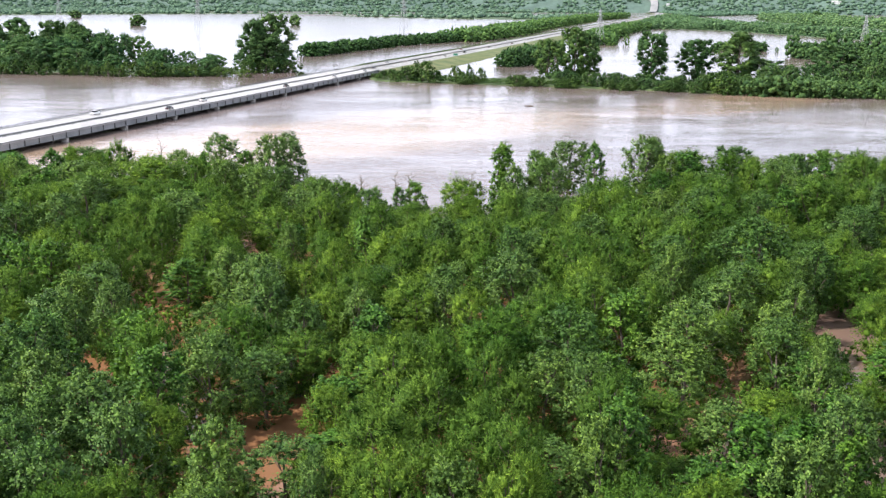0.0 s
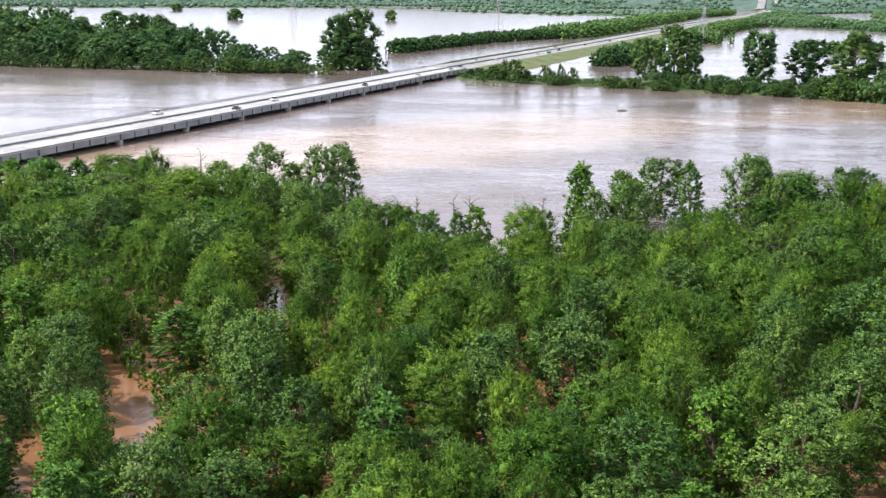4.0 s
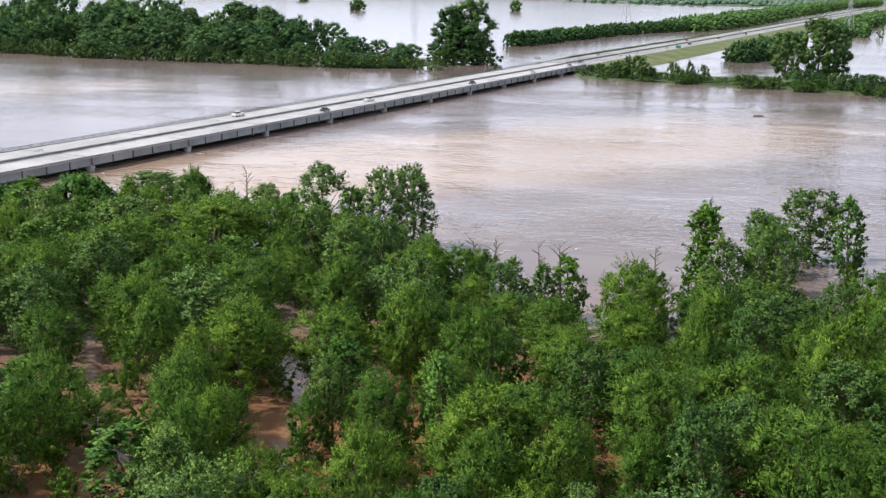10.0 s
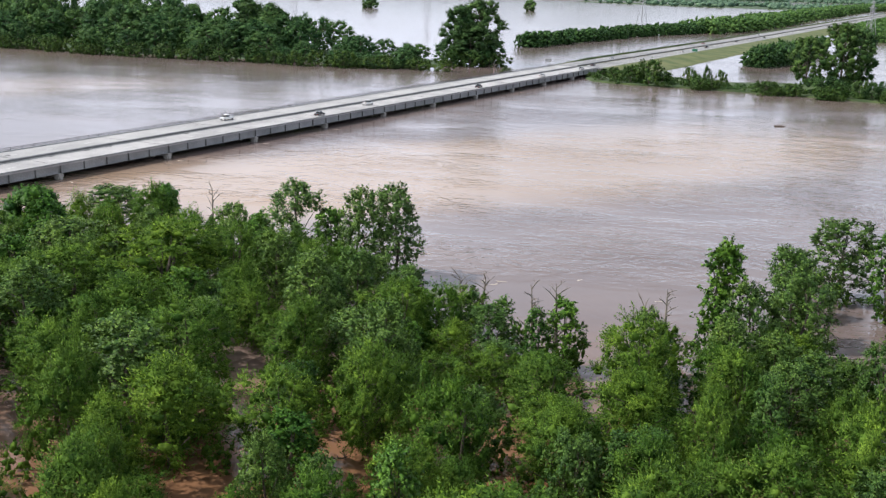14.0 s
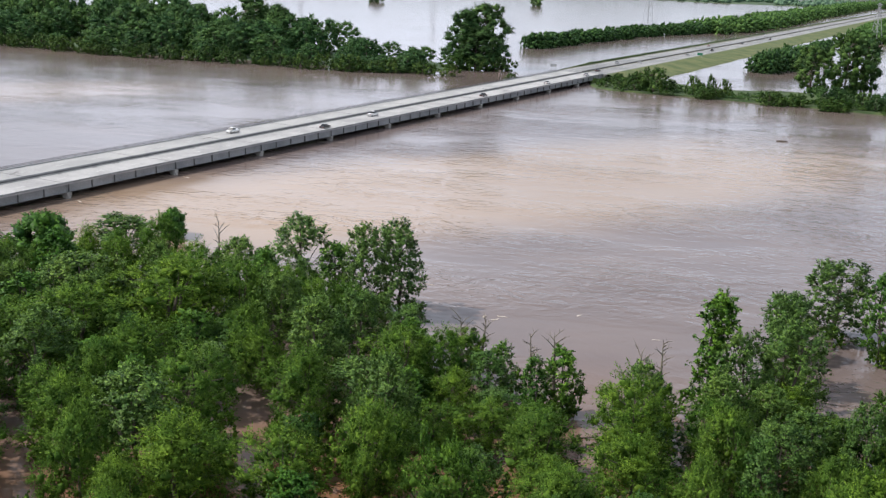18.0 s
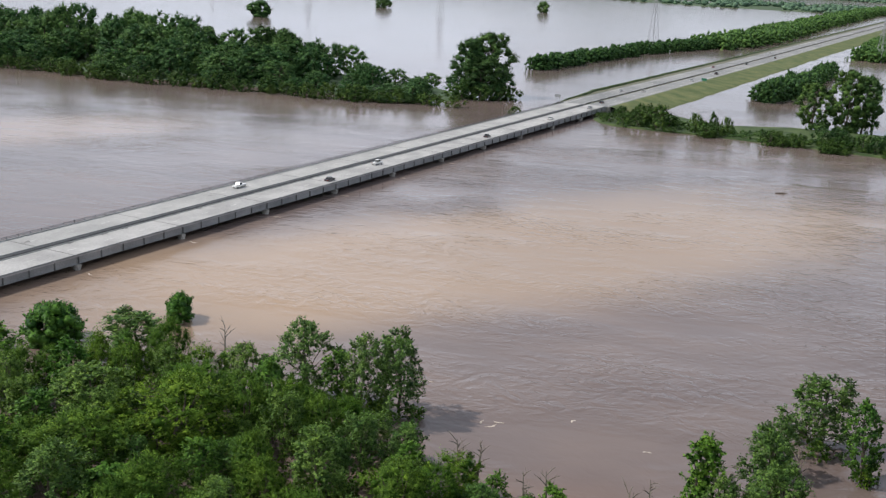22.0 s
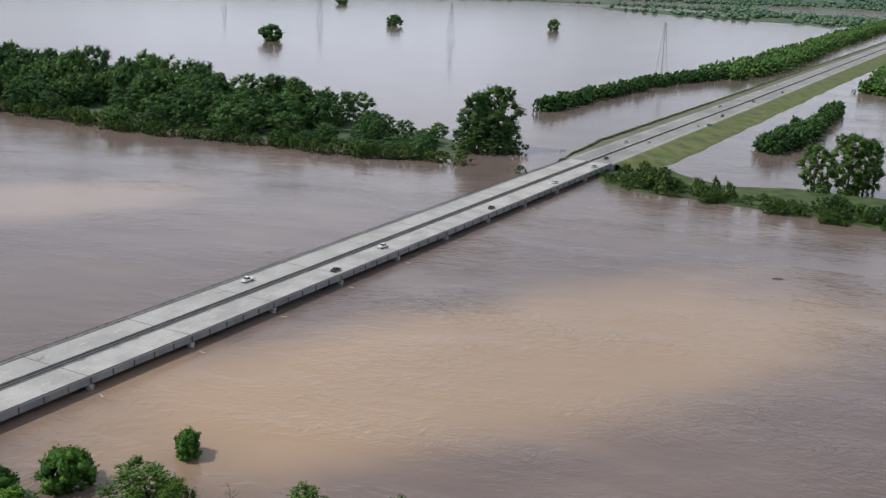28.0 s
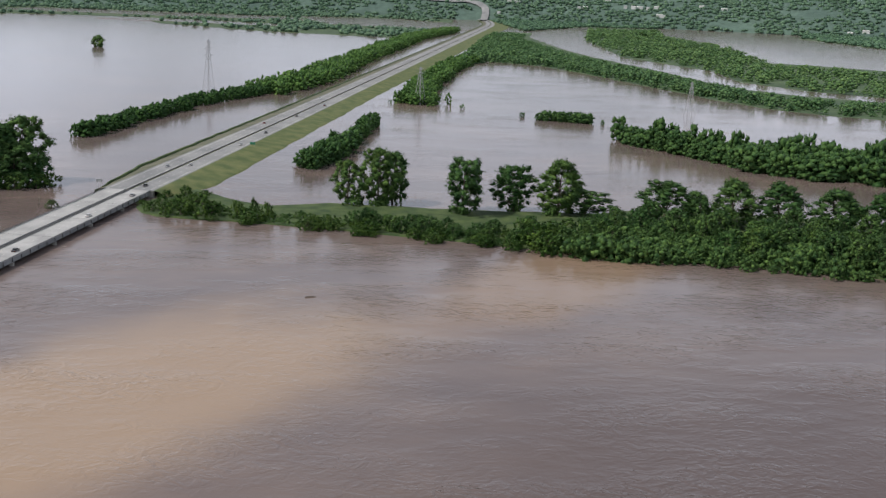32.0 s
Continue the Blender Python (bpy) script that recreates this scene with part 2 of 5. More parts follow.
def water_material():
    m, n, l, b = material("flood_water", 0.14)
    b.inputs["IOR"].default_value = 1.33
    flow = ((0, 0, radians(10)), (0.6, 1.2, 1.0))
    silt = noise_node(n, l, 0.010, 4, True, ((0, 0, radians(20)), (0.7, 1.1, 1)))
    swirl = noise_node(n, l, 0.05, 6, True, flow)
    col = ramp(n, l, mixed(n, l, 0.35, silt, swirl), [(0.36, (0.128, 0.099, 0.094)), (0.52, (0.158, 0.121, 0.110)), (0.66, (0.198, 0.148, 0.127))])
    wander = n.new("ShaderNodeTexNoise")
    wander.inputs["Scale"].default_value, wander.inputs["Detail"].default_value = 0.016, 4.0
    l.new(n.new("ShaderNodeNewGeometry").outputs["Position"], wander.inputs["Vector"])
    # Sun and cloud-shade patches painted into the colour; the third is brown pool water
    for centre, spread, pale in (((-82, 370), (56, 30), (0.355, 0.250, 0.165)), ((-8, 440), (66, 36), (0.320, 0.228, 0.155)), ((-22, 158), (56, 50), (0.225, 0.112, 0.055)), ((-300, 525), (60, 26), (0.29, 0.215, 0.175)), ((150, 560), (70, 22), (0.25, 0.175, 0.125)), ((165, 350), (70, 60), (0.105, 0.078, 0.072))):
        col = mixed(n, l, sun_silt_patch(n, l, centre, spread, wander.outputs["Color"]), col, pale)
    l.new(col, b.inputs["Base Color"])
    waves = noise_node(n, l, 0.16, 2.5, True, ((0, 0, radians(20)), (0.8, 1.0, 1)), 2.0)
    eddies = noise_node(n, l, 0.07, 4, True, ((0, 0, radians(20)), (0.9, 0.8, 1)), 2.4)
    waves = mixed(n, l, 0.25, waves, eddies)
    chop = noise_node(n, l, 0.42, 2, True, ((0, 0, radians(15)), (0.8, 1.0, 1)), 1.4)
    gust = ramp(n, l, noise_node(n, l, 0.022, 5, True, flow), [(0.40, (0.10, 0.10, 0.10)), (0.70, (1, 1, 1))])
    height = mixed(n, l, 1.0, mixed(n, l, 0.26, waves, chop), gust, "MULTIPLY")
    # the current is choppy, the flooded fields and the pools under the trees lie calm
    lie, calm_far, calm_near, both = (n.new(k) for k in ("ShaderNodeVectorMath", "ShaderNodeMapRange", "ShaderNodeMapRange", "ShaderNodeMath"))
    lie.operation, both.operation = "DOT_PRODUCT", "MULTIPLY"
    lie.inputs[1].default_value = (0.25, 1.0, 0)
    l.new(n.new("ShaderNodeNewGeometry").outputs["Position"], lie.inputs[0])
    for node, a, z, low in ((calm_far, 700, 610, 0.35), (calm_near, 200, 262, 0.15)):
        node.interpolation_type = "SMOOTHSTEP"
        node.inputs["From Min"].default_value, node.inputs["From Max"].default_value, node.inputs["To Min"].default_value = a, z, low
        l.new(lie.outputs["Value"], node.inputs["Value"])
    l.new(calm_far.outputs[0], both.inputs[0])
    l.new(calm_near.outputs[0], both.inputs[1])
    side, calm_up, all_calm = (n.new(k) for k in ("ShaderNodeVectorMath", "ShaderNodeMapRange", "ShaderNodeMath"))
    side.operation, all_calm.operation = "DOT_PRODUCT", "MULTIPLY"
    side.inputs[1].default_value = (0.9703, -0.2419, 0)
    calm_up.interpolation_type = "SMOOTHSTEP"
    calm_up.inputs["From Min"].default_value, calm_up.inputs["From Max"].default_value, calm_up.inputs["To Min"].default_value = -290, -240, 0.4
    l.new(n.new("ShaderNodeNewGeometry").outputs["Position"], side.inputs[0])
    l.new(side.outputs["Value"], calm_up.inputs["Value"])
    l.new(both.outputs[0], all_calm.inputs[0])
    l.new(calm_up.outputs[0], all_calm.inputs[1])
    rough = bump(n, l, b, height, 0.8, 1.15)
    l.new(all_calm.outputs[0], rough.inputs["Strength"])
    return m


WATER = water_material()


# ---- mesh helpers ----
def part(name, mesh, mat, parent=None, label=""):
    """Links a bmesh or a mesh as one object under a thing or a part."""
    if isinstance(mesh, bmesh.types.BMesh):
        me = bpy.data.meshes.new(name)
        mesh.normal_update()
        mesh.to_mesh(me)
        mesh.free()
        mesh = me
    if mat and not mesh.materials:
        mesh.materials.append(mat)
    ob = new(name, mesh)
    if parent:
        ob.parent = parent
    if label:
        tagged(ob, label)
    return ob


def faces_mesh(name, verts, faces, mat):
    me = bpy.data.meshes.new(name)
    me.from_pydata(verts, [], faces)
    me.update()
    me.materials.append(mat)
    return me


def box(bm, x0, x1, y0, y1, z0, z1, m=None):
    vs = [bm.verts.new((x, y, z)) for z in (z0, z1) for x, y in ((x0, y0), (x1, y0), (x1, y1), (x0, y1))]
    for f in ((3, 2, 1, 0), (4, 5, 6, 7), (0, 1, 5, 4), (1, 2, 6, 5), (2, 3, 7, 6), (3, 0, 4, 7)):
        bm.faces.new([vs[i] for i in f])
    if m is not None:
        bmesh.ops.transform(bm, matrix=m, verts=vs)
    return vs


def tube(bm, points, radii, sides=6, root=None):
    """A tapered tube along points, grown out of the vertex root where one is given. Returns its rings."""
    rings = []
    for i, p in enumerate(points):
        if root and i == 0:
            rings.append([root])
            continue
        a = Vector(points[min(i + 1, len(points) - 1)]) - Vector(points[max(i - 1, 0)])
        q = a.to_track_quat("Z", "Y")
        rings.append([bm.verts.new(Vector(p) + q @ Vector((radii[i] * math.cos(2 * math.pi * k / sides), radii[i] * math.sin(2 * math.pi * k / sides), 0))) for k in range(sides)])
    for a, b in zip(rings, rings[1:]):
        for k in range(sides):
            bm.faces.new((a[0], b[(k + 1) % sides], b[k]) if len(a) == 1 else (a[k], a[(k + 1) % sides], b[(k + 1) % sides], b[k]))
    bm.faces.new(rings[-1])
    return rings


# ---- the highway's own axes: u across to the river's near side, s along ----
ORIGIN, ALONG, ACROSS = Vector((-117.0, 460.0, 0)), Vector((0.2419, 0.9703, 0)), Vector((0.9703, -0.2419, 0))
HIGHWAY = Matrix(((ACROSS.x, ALONG.x, 0, ORIGIN.x), (ACROSS.y, ALONG.y, 0, ORIGIN.y), (0, 0, 1, 0), (0, 0, 0, 1)))


def bend(s):
    return -1.1e-4 * max(0.0, s - 3250) ** 2


def rise(s):
    """The highway climbs a little towards the bridge."""
    return 0.9 * (1 - min(1.0, max(0.0, (s - 282) / 380)) ** 1.2)


def ribbon(name, profile, stations, mat, label, category, grow=None):
    """A strip of road or bank: a cross-section swept along the highway."""
    verts, faces, k = [], [], len(profile)
    for s in stations:
        for u, z in profile:
            w = grow(u, s) if grow else u
            verts.append(HIGHWAY @ Vector((w + bend(s), s, z + (rise(s) * min(1.0, max(0.0, z - 0.5) / 2.0)))))
    for i in range(len(stations) - 1):
        for j in range(k - 1):
            a = i * k + j
            faces.append((a, a + k, a + k + 1, a + 1))
    ob = part(name, faces_mesh(name, verts, faces, mat), mat)
    return tagged(ob, label, category, kind="structure")


# ---- water and far land ----
def disc(name, radius, z, mat, rings=24, sides=96):
    verts, faces = [(0, 600, z)], []
    for i in range(1, rings + 1):
        r = radius * (i / rings) ** 1.6
        verts += [(r * math.cos(2 * math.pi * k / sides), 600 + r * math.sin(2 * math.pi * k / sides), z) for k in range(sides)]
    faces += [(0, 1 + k, 1 + (k + 1) % sides) for k in range(sides)]
    for i in range(rings - 1):
        a, b = 1 + i * sides, 1 + (i + 1) * sides
        faces += [(a + k, b + k, b + (k + 1) % sides, a + (k + 1) % sides) for k in range(sides)]
    return faces_mesh(name, verts, faces, mat)


tagged(part("water", disc("water", 5600, 0.0, WATER), WATER), "wide brown flood water with silt swirls, ripples and painted sun and cloud-shade patches", "water", kind="structure")


def inside(poly, x, y):
    hit, j = False, len(poly) - 1
    for i in range(len(poly)):
        (xa, ya), (xb, yb) = poly[i], poly[j]
        if (ya > y) != (yb > y) and x < (xb - xa) * (y - ya) / (yb - ya) + xa:
            hit = not hit
        j = i
    return hit


def land(name, poly, z, mat, label, category, rough=6.0, kind="structure"):
    """A low sheet of land with an uneven shore that falls into the water."""
    pts = []
    for i, a in enumerate(poly):
        b = poly[(i + 1) % len(poly)]
        steps = max(1, int(math.dist(a, b) / max(rough * 2.5, 8)))
        for k in range(steps):
            f = k / steps
            p = Vector((a[0] + (b[0] - a[0]) * f, a[1] + (b[1] - a[1]) * f, 0))
            w = noise.noise_vector(p * (0.6 / rough)) * rough * 0.6
            pts.append((p.x + w.x, p.y + w.y))
    bm = bmesh.new()
    top = [bm.verts.new((x, y, z)) for x, y in pts]
    face = bm.faces.new(top)
    grown = bmesh.ops.extrude_face_region(bm, geom=[face])
    cx, cy = sum(p[0] for p in pts) / len(pts), sum(p[1] for p in pts) / len(pts)
    for v in [g for g in grown["geom"] if isinstance(g, bmesh.types.BMVert)]:
        v.co.z = z
    for v in top:
        away = Vector((v.co.x - cx, v.co.y - cy, 0)).normalized()
        v.co += away * 3.0
        v.co.z = -0.6
    bmesh.ops.recalc_face_normals(bm, faces=bm.faces)
    return tagged(part(name, bm, mat), label, category, kind=kind)


# ---- trees ----

def unit(a):
    return a / np.maximum(np.linalg.norm(a, axis=-1, keepdims=True), 1e-6)


PROFILES = {
    "round": lambda f: math.sin(math.pi * (0.14 + 0.80 * f)) ** 0.7,
    "egg": lambda f: 0.6 + f if f < 0.4 else math.sqrt(max(0.0, 1 - ((f - 0.4) / 0.64) ** 2)),
    "cone": lambda f: 0.95 - 0.32 * f if f < 0.7 else 0.73 * math.sqrt(max(0.0, 1 - ((f - 0.7) / 0.36) ** 2)),
    "vase": lambda f: 0.38 + 0.62 * (f / 0.62) ** 0.8 if f < 0.62 else math.sqrt(max(0.0, 1 - ((f - 0.62) / 0.44) ** 2)),
    "spread": lambda f: 0.7 + 0.5 * f if f < 0.6 else math.sqrt(max(0.0, 1 - ((f - 0.6) / 0.5) ** 2)),
    "knob": lambda f: 1.0 - 0.85 * f if f < 0.62 else 0.30 + 0.22 * math.sin((f - 0.66) * 9.2),
}


def crown_quads(seed, radius, low, high, lobes, leaves, length, width, droop, shape, ragged=0.35, corners=4, cores=None, soft=None, lump=(0.20, 0.34), squat=1.0):
    """Leaves along the shoots of many tufts, set out in the crown's outline with gaps between them."""
    r = np.random.default_rng(seed)
    profile, tall_by = PROFILES[shape], high - low
    out = []
    share = r.uniform(0.6, 1.5, lobes)
    share /= share.sum()
    wave = r.uniform(0, 6.28, 3)
    for i in range(lobes):
        f = ((i + r.uniform(0.1, 0.9)) / lobes) ** 0.8
        a = i * 2.4 + r.uniform(-0.5, 0.5)
        sway = 1 + 0.17 * math.sin(2 * a + wave[0]) + 0.13 * math.sin(3 * a + wave[1] + 5 * f)
        s = radius * r.uniform(*lump)
        reach = max(0.0, profile(f) * radius * sway * r.uniform(0.25, 1.0) ** 0.4 - 0.7 * s)
        c = np.array([math.cos(a) * reach, math.sin(a) * reach, low + tall_by * f - 0.8 * s * squat * f])
        size = s * r.uniform(0.8, 1.2, 3) * np.array([1, 1, squat])
        if cores is not None:
            cores.append((c, size))
        k = max(4, int(leaves * share[i]))
        m = max(4, k // 12)
        away = np.array([c[0] / radius, c[1] / radius, (f - 0.45) * 1.6])
        shoots = unit(r.normal(size=(m, 3)) + 0.55 * away + np.array([0, 0, 0.25]))
        reachs = r.uniform(1 - 0.5 * ragged, 1 + 0.6 * ragged, (m, 1))
        own = r.integers(0, m, k)
        way = shoots[own]
        run = r.uniform(0.12, 1.0, (k, 1)) ** 0.55
        pts = c + way * reachs[own] * run * size + r.normal(size=(k, 3)) * size * 0.09
        tip = unit(way + r.normal(size=(k, 3)) * 0.55 - np.array([0, 0, droop]))
        lit = unit(0.4 * way + 0.85 * away + r.normal(size=(k, 3)) * 0.26 + np.array([0, 0, 0.28]))
        side = unit(np.cross(unit(lit + r.normal(size=(k, 3)) * 0.35), tip))
        ln, wd = length * r.uniform(0.6, 1.35, (k, 1)), width * r.uniform(0.6, 1.35, (k, 1))
        if corners == 3:
            leaf = np.stack([pts - tip * ln * 0.4 - side * wd * 0.5, pts + tip * ln * 0.6, pts - tip * ln * 0.3 + side * wd * 0.5], axis=1)
        else:
            fold = np.cross(side, tip) * wd * 0.14
            leaf = np.stack([pts - side * wd * 0.5 + fold, pts + tip * ln * 0.5, pts + side * wd * 0.5 + fold, pts - tip * ln * 0.5], axis=1)
        turned = (np.cross(leaf[:, 1] - leaf[:, 0], leaf[:, 2] - leaf[:, 0]) * lit).sum(axis=1) < 0
        leaf[turned] = leaf[turned][:, ::-1]
        out.append(leaf)
        if soft is not None:
            soft.append(lit)
    return np.concatenate(out)


def ball(level):
    bm = bmesh.new()
    bmesh.ops.create_icosphere(bm, subdivisions=level, radius=1.0)
    bm.verts.index_update()
    out = np.array([v.co[:] for v in bm.verts]), np.array([[v.index for v in f.verts] for f in bm.faces])
    bm.free()
    return out


PLAIN_BALL = ball(1)


def core_arrays(cores, seed, fill):
    """The close inner twigs and leaves of each lobe, as a lumpy body: vertices (n, 3) and triangles."""
    r = np.random.default_rng(seed + 900)
    verts, tris = PLAIN_BALL
    vs, fs = [], []
    for i, (c, size) in enumerate(cores):
        bumps = np.clip(1 + 0.16 * r.normal(size=(len(verts), 1)), 0.6, 1.3)
        vs.append(c + verts * size * fill * bumps)
        fs.append(tris + i * len(verts))
    return np.concatenate(vs), np.concatenate(fs)


def leafy_mesh(name, verts, faces, leaves, mat, soft=None):
    """A mesh of smooth inner lumps (verts, triangles) and loose leaves (n, corners, 3).
    With soft, one direction a leaf, the leaves take the light as the rounded clump they grow on."""
    k, c = leaves.shape[:2]
    nv, nf = len(verts), len(faces)
    me = bpy.data.meshes.new(name)
    me.vertices.add(nv + k * c)
    me.vertices.foreach_set("co", np.concatenate([verts, leaves.reshape(-1, 3)]).astype(np.float32).ravel())
    me.loops.add(nf * 3 + k * c)
    me.loops.foreach_set("vertex_index", np.concatenate([faces.ravel(), nv + np.arange(k * c)]).astype(np.int32))
    me.polygons.add(nf + k)
    me.polygons.foreach_set("loop_start", np.concatenate([np.arange(nf) * 3, nf * 3 + np.arange(k) * c]).astype(np.int32))
    me.polygons.foreach_set("use_smooth", np.ones(nf + k, bool) if soft is not None else np.arange(nf + k) < nf)
    me.update(calc_edges=True)
    if soft is not None:
        flat = np.zeros((nv + k * c) * 3, dtype=np.float32)
        me.vertices.foreach_get("normal", flat)
        own = flat.reshape(-1, 3)
        own[nv:] = np.repeat(soft, c, axis=0)
        me.normals_split_custom_set_from_vertices(own.tolist())
    me.materials.append(mat)
    return me


def trunk_bmesh(seed, height, girth, tufts, stems=1):
    """One or more leaning stems, with limbs that reach out to the tufts of the crown."""
    r = random.Random(seed)
    bm = bmesh.new()
    foot, stands = None, []
    for k in range(stems):
        a = r.uniform(0, 6.28)
        lean = 0.10 * height * (0.4 if stems == 1 else 1.6)
        top = Vector((math.cos(a) * lean, math.sin(a) * lean, height * 0.82))
        pts = [Vector((0, 0, -1.2))] + [top * f + Vector((r.uniform(-0.2, 0.2), r.uniform(-0.2, 0.2), 0)) for f in (0.15, 0.4, 0.7, 1.0)]
        rings = tube(bm, pts, [girth * 1.25, girth, girth * 0.75, girth * 0.45, girth * 0.12], 6, foot)
        foot = foot or rings[0][0]
        stands += rings[1:4]
    for i, (c, _) in enumerate(tufts):
        end = Vector(c)
        below = [g for g in stands if g[0].co.z < end.z - 0.1 * height] or stands[:1]
        ring = min(below, key=lambda g: (g[0].co - end).length)
        root = min(ring, key=lambda v: (v.co - end).length)
        mid = root.co.lerp(end, 0.5) + Vector((r.uniform(-0.2, 0.2), r.uniform(-0.2, 0.2), 0.04 * height))
        tube(bm, [root.co.copy(), mid, end], [girth * 0.4, girth * 0.26, girth * 0.07], 5, root)
    return bm


def tree_kind(name, label, category, seed, radius, height, leaf, bark, low, lobes, leaves, length, width, shape, droop=0.0, ragged=0.4, corners=4, fill=0.5, lump=(0.20, 0.34), stems=1):
    """One tree with its trunk and crown, at the origin."""
    thing = new(name)
    tagged(thing, label, category)
    cores, soft = [], []
    quads = crown_quads(seed, radius, low, height, lobes, leaves, length, width, droop, shape, ragged, corners, cores, soft, lump)
    part("trunk", trunk_bmesh(seed, height, 0.016 * height + 0.04, cores[::4], stems), bark, thing)
    part("crown", leafy_mesh("crown", *core_arrays(cores, seed, fill), quads, leaf, np.concatenate(soft)), leaf, thing)
    return thing


def plant(kinds, k, x, y, height, radius, turn, label="", group="", base=0.0):
    """Sets a copy of a kind in the ground with its own height and spread. Kinds are (thing, radius, height)."""
    src, r0, h0 = kinds[k % len(kinds)]
    m = Matrix.LocRotScale((x, y, base), Euler((0.09 * math.sin(7 * x), 0.09 * math.cos(5 * y), turn)), (radius / r0 * (1 + 0.13 * math.sin(3 * y)), radius / r0 * (1 - 0.13 * math.sin(3 * y)), height / h0))
    ob = copy_thing(src, m)
    return tagged(ob, label, "", group)


def clear_kinds(kinds):
    for src, _, _ in kinds:
        for o in (*src.children_recursive, src):
            bpy.data.objects.remove(o)


# ---- far land, verges and roads ----
land("bank_ground", [(-40, 742), (-50, 716), (-52, 702), (-48, 688), (-38, 679), (-16, 672), (20, 663), (71, 644), (126, 622), (177, 603), (227, 589), (300, 560), (420, 520), (460, 600), (330, 690), (238, 712), (205, 698), (141, 702), (94, 711), (52, 719), (19, 708), (0, 720), (-16, 742), (-24, 756)], 0.7, BANK_GRASS, "low grassy river bank half under water", "river bank", 5)
land("island_ground", [(-640, 806), (-485, 784), (-347, 744), (-250, 738), (-180, 730), (-145, 738), (-136, 762), (-170, 800), (-260, 850), (-360, 880), (-620, 905)], 0.2, WOODLAND, "dark flooded woodland island floor", "island", 6)
WOOD_EAST = [(285, 1810), (367, 1972), (449, 1905), (494, 1725), (524, 1560), (550, 1423), (580, 1316), (640, 1250), (800, 1150), (980, 1120), (980, 1290), (708, 1485), (660, 1560), (648, 1676), (638, 1901), (622, 2179), (618, 2383), (660, 2990), (735, 3300), (640, 3330), (420, 2420)]
WOOD_FAR_EAST = [(803, 2941), (690, 2234), (720, 2096), (752, 1917), (712, 1700), (760, 1570), (1000, 1320), (1500, 1300), (1500, 1700), (1046, 2180), (975, 2200), (1100, 2700), (1179, 3029), (1208, 3526), (1372, 4068), (1099, 3996)]
WOOD_NORTH_EAST = [(740, 3420), (1099, 4040), (1372, 4110), (1768, 4560), (1900, 3900), (1729, 3640), (1700, 3000), (1900, 2500), (3000, 2500), (3000, 4300), (1800, 5200), (820, 5300), (800, 4500)]
WOOD_NORTH_WEST = [(-2600, 3000), (-1300, 2850), (-944, 3160), (-713, 3420), (-426, 3460), (-315, 3080), (-40, 2830), (97, 2790), (244, 2740), (330, 2800), (520, 3500), (640, 4300), (640, 5300), (-1500, 5300), (-2800, 4500)]
for nm, poly in (("woodland_east", WOOD_EAST), ("woodland_far_east", WOOD_FAR_EAST), ("woodland_north_east", WOOD_NORTH_EAST), ("woodland_north_west", WOOD_NORTH_WEST)):
    land(nm, poly, 0.5, WOODLAND, "flat wooded flood plain behind the water", "woodland ground", 12)
far_pools = []
for nm, poly in (("flood_pool_west", [(-900, 3700), (-300, 3620), (100, 3700), (0, 3950), (-800, 3980)]), ("flood_pool_north", [(-500, 3260), (-250, 3190), (-60, 3150), (60, 3200), (-100, 3330), (-420, 3420)]), ("flood_pool_road", [(150, 3420), (560, 3340), (600, 3900), (420, 4150), (60, 4050)]),
                 ("flood_pool_east", [(1250, 4350), (1600, 4600), (1750, 4800), (1400, 4700)])):
    far_pools.append(poly)
    land(nm, poly, 0.9, WATER, "brown flood pool between the far woods", "water", 14)

# rising ground at the plain's end, a stand-in for the plain and hills beyond
def hill_top(a, f):
    """Height of the far hills by bearing and by how far up their slope."""
    lift = 74 + 11 * noise.noise(Vector((a * 9.0, 3.1, 0))) + 7 * noise.noise(Vector((a * 61.0, f * 8, 5)))
    return math.sin(min(1.0, f * 1.15) * math.pi / 2) * lift * (1.25 + 1.1 * max(0.0, math.cos(a)))


hv, hf, cols, rows_up = [], [], 420, 14
for i in range(cols + 1):
    a = radians(20 + 140 * i / cols)
    for j in range(rows_up):
        f = j / (rows_up - 1)
        p = Vector((math.cos(a), math.sin(a), 0)) * (4430 + 450 * f)
        hv.append((p.x, p.y, hill_top(a, f) + (3.5 * noise.noise(Vector((i * 0.9, j * 2.3, 8))) if j else -2)))
for i in range(cols):
    for j in range(rows_up - 1):
        a = i * rows_up + j
        hf.append((a, a + 1, a + rows_up + 1, a + rows_up))
tagged(part("backdrop", faces_mesh("backdrop", hv, hf, HAZED_HILL), HAZED_HILL), "rising wooded ground standing in for the far plain and hills", "hills", kind="structure")



def on_hill(x, y):
    """Height of the rising ground at a place."""
    return max(0.0, hill_top(math.atan2(y, x), max(0.0, (math.hypot(x, y) - 4430) / 450)))


BEND = [Vector(p) for p in ((742, 4250, 0), (790, 4420, 0), (781, 4490, 0), (735, 4525, 0), (660, 4550, 0), (560, 4572, 0))]
line = []
for i in range(len(BEND) - 1):
    p0, p1, p2, p3 = (BEND[min(max(i + k, 0), len(BEND) - 1)] for k in (-1, 0, 1, 2))
    for k in range(8):
        f = k / 8
        line.append(0.5 * (2 * p1 + (p2 - p0) * f + (2 * p0 - 5 * p1 + 4 * p2 - p3) * f * f + (3 * p1 - p0 - 3 * p2 + p3) * f ** 3))
bend_verts = []
